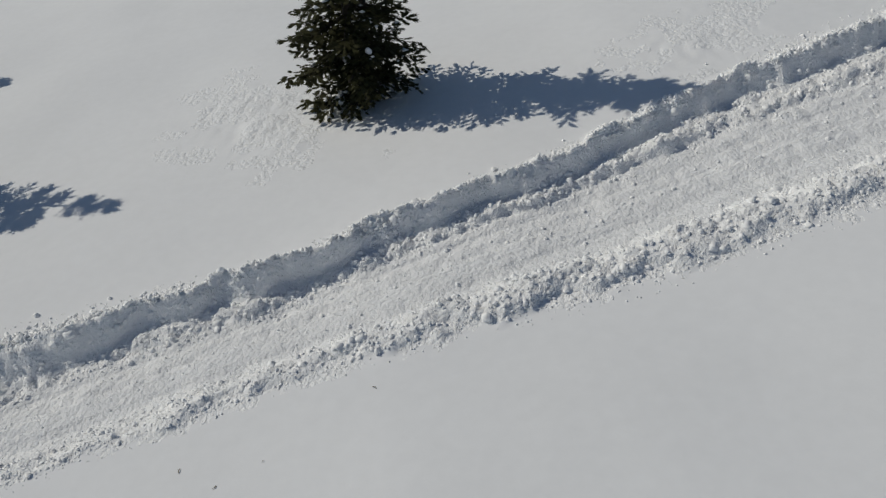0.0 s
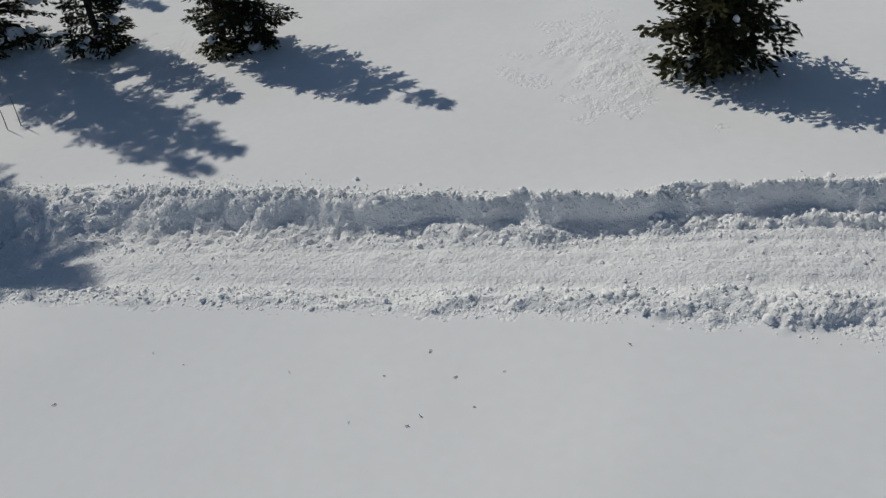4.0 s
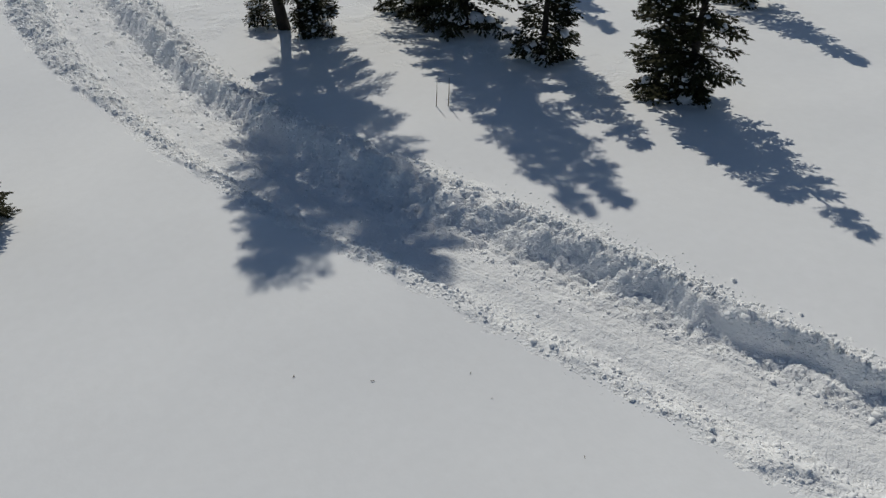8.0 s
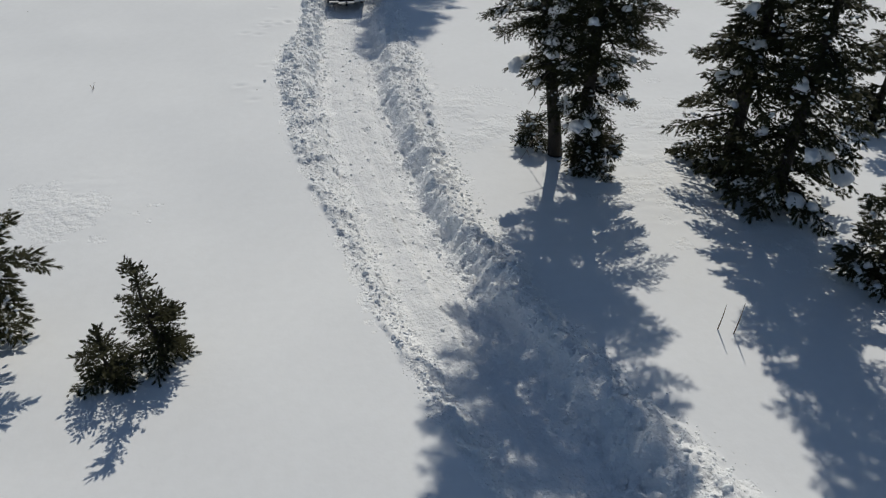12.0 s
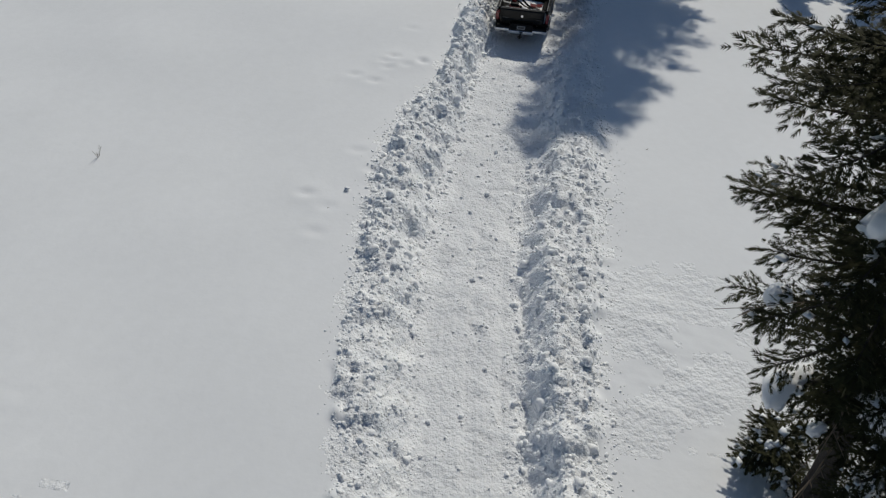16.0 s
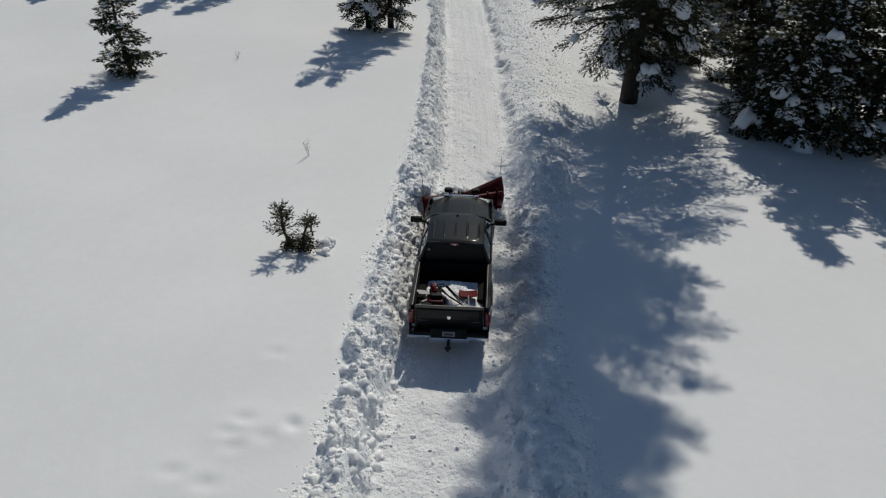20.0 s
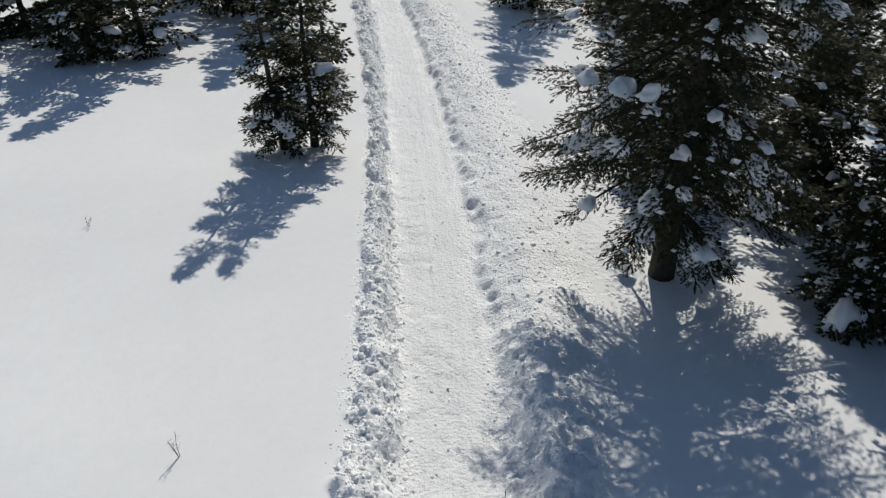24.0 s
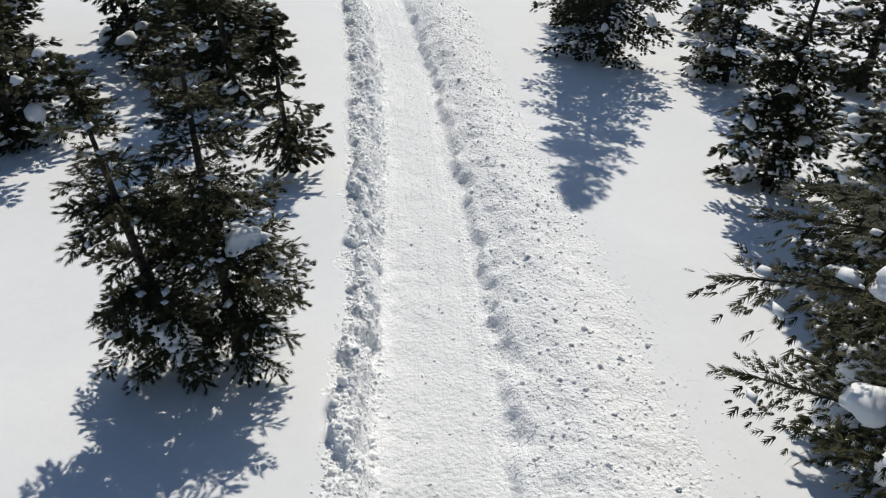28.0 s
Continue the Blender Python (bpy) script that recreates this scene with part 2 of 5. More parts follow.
def snow_level(x, y):
    """The snow's surface: drifts, the cleared lane, its banks of thrown snow, and pitted patches."""
    z = slope(x, y) + 0.13 * soft_noise(x, y, 7.5, 1) + 0.060 * soft_noise(x + 0.5 * y, y - 0.4 * x, 3.8, 2) + 0.004 * soft_noise(x + 0.7 * y, y - 0.3 * x, 0.9, 3) + 0.0006 * soft_noise(x, y, 0.35, 31)
    ragged = 0.28 * soft_noise(x, y, 0.9, 4) + 0.16 * soft_noise(x, y, 0.33, 5)
    so, si, ni, no = road_at(x)
    so, no, si, ni = so + ragged, no - ragged, si + 0.5 * ragged, ni - 0.35 * ragged
    a = np.clip((y - so) / np.maximum(si - so, 0.2), 0, 1)
    b = np.clip((no - y) / np.maximum(no - ni, 0.2), 0, 1)
    east = ramp(x, -13, -4)      # where the plow has cut a steep wall to the north
    tall = np.interp(x, [-66, -46, -34, -8, 2, 12], [0.18, 0.28, 0.08, 0.03, 0.20, 0.26])      # the crest of the south bank
    south = tall * ramp(a, 0, 0.3) - (np.interp(x, [-34, -28, -10, -3], [0.52, 0.38, 0.38, 0.52]) + tall) * np.maximum(0, ramp(a, np.interp(x, [-34, -26, -6, 0], [0.45, 0.12, 0.12, 0.45]), 1.0))
    w, lean_back = np.interp(x, [-34, -26, -14, -4], [0.55, 0.34, 0.30, 0.26]), np.interp(x, [-34, -26, -14, -4], [0.36, 0.55, 0.5, 0.30])      # where the wall of the north bank stands
    north = 0.24 * ramp(b, 0, 0.30) - 0.62 * ramp(b, w, w + lean_back) - 0.2 * ramp(b, w + 0.16, 1.0)
    foot = 0.09 * np.exp(-((b - 0.80 - 0.05 * soft_noise(x, y, 1.3, 27)) / 0.13) ** 2) * ramp(x, -3, 5) * (1 + 0.45 * soft_noise(x, y, 0.6, 28) + 0.3 * lumps(x, y, 0.24, 29))      # crumbs that rolled to the wall's foot
    north = north + foot - 0.04 * east * ramp(b, 0.84, 1.0)
    smooth_side = np.exp(-((x + 55) / 6.5) ** 2)      # beside the huge fir the north side is an even slope
    north = north + smooth_side * (0.08 * ramp(b, 0, 0.4) - 0.58 * ramp(b, 0.05, 1.0) - north)
    bw = b + (0.07 * soft_noise(x, y, 0.8, 32) + 0.04 * soft_noise(x, y, 0.3, 33)) * (1 - ramp(b, 0.9, 1.0))
    west = ramp(-x, 60, 70)      # a broad even apron of crumbs with a low step along the lane
    north = north + west * (0.22 * ramp(b, 0, 0.5) - 0.42 * ramp(b, 0.5, 0.95) - 0.34 * ramp(bw, 0.84, 1.0) - north)
    mid = (si + ni) / 2
    inside = (y > so) & (y < no)
    cut = np.where(y < mid, south, north)
    # broken lumps over the banks, fine crumbs in the lane
    wall = east * ramp(b, w + 0.02, w + 0.08) * (1 - ramp(b, w + lean_back, w + lean_back + 0.12))      # the cut face is smoother
    bank = np.where(y < mid, ramp(a, 0, 0.2) * (1 - 0.7 * ramp(a, 0.85, 1)), ramp(b, 0, 0.3) * (1 - 0.7 * ramp(b, 0.88, 1)) * (1 - 0.75 * wall))
    big = ramp(soft_noise(x, y, 0.75, 24), -0.1, 0.5)
    rough = np.interp(x, [-30, -24, 0, 4], [0.17, 0.08, 0.08, 0.15]) * big * lumps(x, y, 0.50, 25) + 0.09 * lumps(x, y, 0.30, 6) + 0.095 * lumps(x, y, 0.17, 7) + 0.03 * soft_noise(x, y, 0.13, 8) + 0.08 * soft_noise(x, y, 0.9, 9) - 0.12
    lane = np.clip(1 - np.abs(y - mid) / np.maximum((ni - si) / 2, 0.2), 0, 1)
    ruts = -np.interp(x, [-60, -50, -14, -8], [0.03, 0.035, 0.035, 0.06]) * (np.exp(-((y - mid + 0.82) / 0.19) ** 2) + np.exp(-((y - mid - 0.82) / 0.19) ** 2))
    crumb = (1 - 0.5 * west) * (0.020 * lumps(x, y, 0.16, 11) * ramp(soft_noise(x, y, 0.6, 26), -0.5, 0.4) + 0.012 * soft_noise(x, y, 0.13, 12) + 0.025 * soft_noise(x * 0.15, y - mid, 0.55, 17) + 0.016 * soft_noise(x * 0.03, y - mid, 0.27, 19))
    gain = np.where(y < mid, np.interp(x, [-66, -46, -34, -8, 2], [0.75, 0.95, 0.65, 0.5, 0.85]), (1.0 - 0.6 * smooth_side) * (1 - 0.7 * west))
    z = z + np.where(inside, cut + rough * gain * bank + ramp(lane, 0, 0.25) * (ruts + crumb), 0)
    for cx, cy in DENTS:
        d = (x - cx) ** 2 + (y - cy) ** 2
        z = z + (0.03 * np.exp(-d / 0.2) - 0.07 * np.exp(-d / 0.03)) * (0.6 + 0.8 * abs(math.sin(cx * 9.1)))
    for cx, cy, r in LITTER:
        near = np.exp(-((x - cx) ** 2 + (y - cy) ** 2) / (0.55 * r * r))
        z = z + np.where(inside, 0, near) * (0.055 * lumps(x, y, 0.40, 13) * ramp(soft_noise(x, y, 1.1, 14), -0.35, 0.2) + 0.03 * lumps(x, y, 0.24, 18) + 0.012 * soft_noise(x, y, 0.21, 15))
    return z


def axis(fine_from, fine_to, step, reach_from, reach_to):
    """Grid lines: even in the middle, wider and wider towards the horizon."""
    middle = np.arange(fine_from, fine_to + step, step)
    low, high, d = [fine_from], [middle[-1]], step
    while low[-1] > reach_from or high[-1] < reach_to:
        d *= 1.13
        if low[-1] > reach_from:
            low.append(low[-1] - d)
        if high[-1] < reach_to:
            high.append(high[-1] + d)
    return np.array(low[:0:-1] + list(middle) + high[1:])


def bands(limits, steps, reach):
    """Grid lines either side of the lane's middle, finest close to it."""
    side, d = [0.0], steps[0]
    while side[-1] < reach:
        k = next((i for i, q in enumerate(limits) if side[-1] < q), None)
        d = steps[k] if k is not None else d * 1.14
        side.append(side[-1] + d)
    return np.array([-q for q in side[:0:-1]] + side)


gx, gy = axis(-104, 15, 0.105, -900, 900), bands((3.3, 13.5), (0.068, 0.19), 900)
mx, my = np.meshgrid(gx, gy)
lane_edges = road_at(mx)
my = my + (lane_edges[1] + lane_edges[2]) / 2
mz = snow_level(mx, my)
rows, cols = mx.shape
index = np.arange(rows * cols).reshape(rows, cols)
quads = np.stack([index[:-1, :-1], index[:-1, 1:], index[1:, 1:], index[1:, :-1]], -1).reshape(-1, 4)
ground = bulk("ground", np.stack([mx, my, mz], -1).reshape(-1, 3), quads, SNOW, smooth=True)
ground.data.materials.append(BROKEN)
face_x, face_y = (mx[:-1, :-1] + mx[1:, 1:]) / 2, (my[:-1, :-1] + my[1:, 1:]) / 2
edge = road_at(face_x)
wander = 0.25 * soft_noise(face_x, face_y, 0.7, 4) + 0.2 * soft_noise(face_x, face_y, 0.25, 23)
ground.data.materials.append(LANE)
kind = ((face_y > edge[0] - 0.12 + wander) & (face_y < edge[3] - 0.1 + 1.6 * wander)).astype(np.int32)
kind[(face_y > edge[1] + 0.15 + wander) & (face_y < edge[2] - 0.2 + wander)] = 2
ground.data.materials.append(PITTED)
patch = 0.35 * soft_noise(face_x, face_y, 0.5, 21) + 0.4 * soft_noise(face_x, face_y, 1.4, 22)
for cx, cy, r in LITTER:
    kind[(kind == 0) & (np.hypot(face_x - cx, face_y - cy) / r + 1.6 * patch < 0.75)] = 3
ground.data.polygons.foreach_set("material_index", kind.ravel())
middle = road_at(mx)
for tag, values in (("along", mx), ("across", my - (middle[1] + middle[2]) / 2)):
    ground.data.attributes.new(tag, "FLOAT", "POINT").data.foreach_set("value", np.ascontiguousarray(values, np.float32).ravel())


def scraped(m, depth):
    """Grooves that the plow's edge has drawn along the lane."""
    nt = m.node_tree
    n, l = nt.nodes.new, nt.links.new
    p = nt.nodes["Principled BSDF"]
    at = n("ShaderNodeCombineXYZ")
    for tag, k, slot in (("along", 0.16, "X"), ("across", 6.5, "Y")):
        read, times = n("ShaderNodeAttribute"), n("ShaderNodeMath")
        read.attribute_name = tag
        times.operation, times.inputs[1].default_value = "MULTIPLY", k
        l(read.outputs["Fac"], times.inputs[0])
        l(times.outputs[0], at.inputs[slot])
    tex, b = n("ShaderNodeTexNoise"), n("ShaderNodeBump")
    tex.inputs["Scale"].default_value, tex.inputs["Detail"].default_value = 1.0, 3
    l(at.outputs[0], tex.inputs["Vector"])
    b.inputs["Strength"].default_value, b.inputs["Distance"].default_value = 1.0, depth
    l(tex.outputs["Fac"], b.inputs["Height"])
    l(p.inputs["Normal"].links[0].from_socket, b.inputs["Normal"])
    l(b.outputs[0], p.inputs["Normal"])


scraped(LANE, 0.035)
tagged(ground, "deep sunlit snow with a plowed lane and soft drifts", "snow", kind="structure")


# broken lumps of snow on the banks
def ball(sub):
    bm = bmesh.new()
    bmesh.ops.create_icosphere(bm, subdivisions=sub, radius=1)
    v = np.array([p.co[:] for p in bm.verts])
    f = np.array([[p.index for p in q.verts] for q in bm.faces])
    bm.free()
    return v, f


BALL1, BALL2, BALL3 = ball(1), ball(2), ball(3)
BALL0 = (np.array([(1, 0, 0), (-1, 0, 0), (0, 1, 0), (0, -1, 0), (0, 0, 1), (0, 0, -1)], float), np.array([(0, 2, 4), (2, 1, 4), (1, 3, 4), (3, 0, 4), (2, 0, 5), (1, 2, 5), (3, 1, 5), (0, 3, 5)]))
rng = np.random.default_rng(7)


def turns(n):
    q = rng.normal(size=(n, 4))
    q /= np.linalg.norm(q, axis=1)[:, None]
    w, x, y, z = q.T
    return np.stack([1 - 2 * (y * y + z * z), 2 * (x * y - z * w), 2 * (x * z + y * w), 2 * (x * y + z * w), 1 - 2 * (x * x + z * z), 2 * (y * z - x * w),
                     2 * (x * z - y * w), 2 * (y * z + x * w), 1 - 2 * (x * x + y * y)], -1).reshape(n, 3, 3)


def scatter(name, n, size_low, size_high, shape, edge, south_share, label, spill=0.0, sit=0.1):
    v, f = shape
    x = rng.uniform(-107, 16, n)
    so, si, ni, no = road_at(x)
    side = rng.random(n) < south_share
    t = rng.beta(1.3, 1.5, n) * (1 + edge + spill) - spill
    y = np.where(side, so + (si - so) * t, no + (ni - no) * t)
    size = size_low * (size_high / size_low) ** (rng.random(n) ** 2.2)
    size = size * np.where(side, np.interp(x, [-66, -58, -42, -34, -8, 0, 8], [0.9, 1.2, 1.2, 0.75, 0.7, 0.85, 0.95]), np.interp(x, [-70, -60, -34, -26, -8, -2], [0.62, 0.9, 1.0, 0.85, 0.85, 0.9]))
    z = snow_level(x, y) + size * sit
    p = v[None] * rng.uniform(0.62, 1.25, (n, len(v), 1)) * (size[:, None, None] * rng.uniform(0.65, 1.25, (n, 1, 3)))
    p = np.einsum("nij,nkj->nki", turns(n), p) + np.stack([x, y, z], -1)[:, None]
    faces = (f[None] + (np.arange(n) * len(v))[:, None, None]).reshape(-1, 3)
    ob = bulk(name, p.reshape(-1, 3), faces, CHUNK, smooth=True)
    return tagged(ob, label, "snow lumps", kind="stuff")


scatter("snow_crumbs", 22000, 0.02, 0.05, BALL0, 0.35, 0.42, "small crumbs of plowed snow along the lane", 0.26, -0.05)
scatter("snow_clods", 26000, 0.032, 0.088, BALL1, 0.12, 0.45, "clods of plowed snow along the lane", 0.07, -0.25)
scatter("snow_lumps", 2600, 0.07, 0.145, BALL2, 0.04, 0.55, "broken lumps of plowed snow on the banks", 0.0, -0.2)


def rolled(n):
    """Clods that rolled back into the lane."""
    v, f = BALL1
    x = rng.uniform(-107, 16, n)
    so, si, ni, no = road_at(x)
    t = rng.random(n)
    y = si + (ni - si) * (t + 0.10 * np.sin(2 * math.pi * t))      # fewer in the middle
    size = 0.016 * 4.6 ** (rng.random(n) ** 4) * np.interp(x, [-62, -46], [0.7, 1.0])
    p = v[None] * rng.uniform(0.62, 1.25, (n, len(v), 1)) * (size[:, None, None] * rng.uniform(0.7, 1.25, (n, 1, 3)))
    p = p + np.stack([x, y, snow_level(x, y) + 0.1 * size], -1)[:, None]
    ob = bulk("lane_clods", p.reshape(-1, 3), (f[None] + (np.arange(n) * len(v))[:, None, None]).reshape(-1, 3), CHUNK, smooth=True)
    return tagged(ob, "loose clods of snow strewn over the cleared lane", "snow lumps", kind="stuff")


rolled(3000)


def crest(n):
    """Crumbs thrown up along the top of the cut wall and strewn over the untouched snow behind it."""
    v, f = BALL1
    x = rng.uniform(-16, 16, n)
    so, si, ni, no = road_at(x)
    y = no - (no - ni) * (0.36 - rng.gamma(2.0, 0.075, n))
    size = 0.022 * 3.4 ** (rng.random(n) ** 2)
    p = v[None] * rng.uniform(0.6, 1.25, (n, len(v), 1)) * (size[:, None, None] * rng.uniform(0.7, 1.25, (n, 1, 3)))
    p = p + np.stack([x, y, snow_level(x, y) + 0.15 * size], -1)[:, None]
    ob = bulk("crest_crumbs", p.reshape(-1, 3), (f[None] + (np.arange(n) * len(v))[:, None, None]).reshape(-1, 3), CHUNK, smooth=True)
    return tagged(ob, "crumbs of snow strewn along the top of the cut bank", "snow lumps", kind="stuff")


crest(5000)


# ---- trees ----
def tube(points, radii, sides=7):
    """A tapered limb along the points."""
    verts, faces = [], []
    for i, (p, r) in enumerate(zip(points, radii)):
        p = np.asarray(p, float)
        d = np.asarray(points[min(i + 1, len(points) - 1)], float) - np.asarray(points[max(i - 1, 0)], float)
        d /= max(np.linalg.norm(d), 1e-6)
        a = np.cross(d, (0.3, 0.9, 0.2) if abs(d[2]) > 0.7 else (0, 0, 1))
        a /= np.linalg.norm(a)
        b = np.cross(d, a)
        for k in range(sides):
            t = 2 * math.pi * k / sides
            verts.append(tuple(p + r * (math.cos(t) * a + math.sin(t) * b)))
        if i:
            o = (i - 1) * sides
            faces += [(o + k, o + (k + 1) % sides, o + sides + (k + 1) % sides, o + sides + k) for k in range(sides)]
    faces.append(tuple(range(sides - 1, -1, -1)))
    faces.append(tuple(range(len(verts) - sides, len(verts))))
    return verts, faces


def joined(pieces):
    verts, faces = [], []
    for v, f in pieces:
        o = len(verts)
        verts += list(v)
        faces += [tuple(i + o for i in q) for q in f]
    return verts, faces


def sprays(at, along, out, length, width, pairs=3):
    """Feathered needle sprays: at each place a pointed middle blade with pairs of narrow side blades."""
    side = np.cross(along, out)
    side /= np.maximum(np.linalg.norm(side, axis=1), 1e-6)[:, None]
    L, w = length[:, None], width[:, None]
    pts = []
    for base, ang, k in ((0.0, 0.0, 1.0), (0.0, 0.55, 0.72), (0.0, -0.55, 0.72), (0.34, 0.50, 0.55), (0.34, -0.50, 0.55), (0.6, 0.45, 0.4), (0.6, -0.45, 0.4))[:1 + 2 * pairs]:
        d = along * math.cos(ang) + side * math.sin(ang)
        s = side * math.cos(ang) - along * math.sin(ang)
        root = at + along * L * base + out * L * 0.05
        pts += [root - s * w * 0.5, root + s * w * 0.5, root + d * L * k - out * L * 0.08]
    v = np.stack(pts, 1)
    return v.reshape(-1, 3), np.arange(v.shape[0] * v.shape[1]).reshape(-1, 3)


def blob_mesh(seed, shape):
    """A clump of fallen snow, flat below and sagging outwards."""
    r = np.random.default_rng(seed)
    verts, faces = [], []
    for k in range(int(r.integers(5, 8))):
        v = shape[0].copy()
        v = v * (1 + 0.34 * np.sin(v @ r.normal(size=3) * 2.6 + r.random() * 6) * np.cos(v @ r.normal(size=3) * 2.1) + r.uniform(-0.12, 0.12, len(v)))[:, None]
        v[:, 2] = np.where(v[:, 2] < 0, v[:, 2] * 0.45, v[:, 2] * 0.95)
        c = np.array([r.uniform(-0.62, 0.66), r.uniform(-0.52, 0.52), 0]) * (k > 0)
        v = v * (0.72 if k == 0 else r.uniform(0.22, 0.55)) * np.array([0.8, 0.72, 0.75]) + c
        v[:, 2] -= 0.3 * v[:, 0] ** 2 + 0.2 * v[:, 1] ** 2
        faces += [tuple(int(i) + len(verts) for i in q) for q in shape[1]]
        verts += [tuple(p) for p in v]
    me = bpy.data.meshes.new("snow_cushion")
    me.from_pydata(verts, [], faces)
    me.shade_smooth()
    me.materials.append(SNOW)
    return me


CUSHIONS = [blob_mesh(s, BALL2) for s in range(8)]


def bough_snow(line, cross, size, r, shape, tree):
    """Snow lying along a bough: one ragged pad that sags over the sides."""
    k = np.linspace(0, 1, len(line))
    v = shape[0]
    lump = np.ones(len(v))
    for q in (1.7, 3.1, 5.2, 8.3):
        lump = lump + (0.27 / q ** 0.4) * np.sin(v @ r.normal(size=3) * q + r.random() * 6)
    v = v * np.clip(lump, 0.5, 1.5)[:, None]
    mid, half = r.uniform(0.5, 0.85), r.uniform(0.28, 0.52) * size
    span = max(np.linalg.norm(line[-1] - line[0]), 0.2)
    u = np.clip(mid + v[:, 0] * half / span, 0.05, 1.08)
    across = v[:, 1] * size * r.uniform(0.30, 0.55)
    at = np.stack([np.interp(u, k, line[:, c]) for c in range(3)], -1) + (line[-1] - line[-2]) * np.clip(u - 1, 0, 1)[:, None] * 4 + cross * across[:, None]
    at[:, 2] += np.where(v[:, 2] < 0, 0.35, 1.0) * v[:, 2] * size * r.uniform(0.24, 0.38) + 0.05 - 0.45 * across ** 2 / max(size, 0.1)
    return bulk("snow_cushion", at, shape[1], SNOW, tree, True)


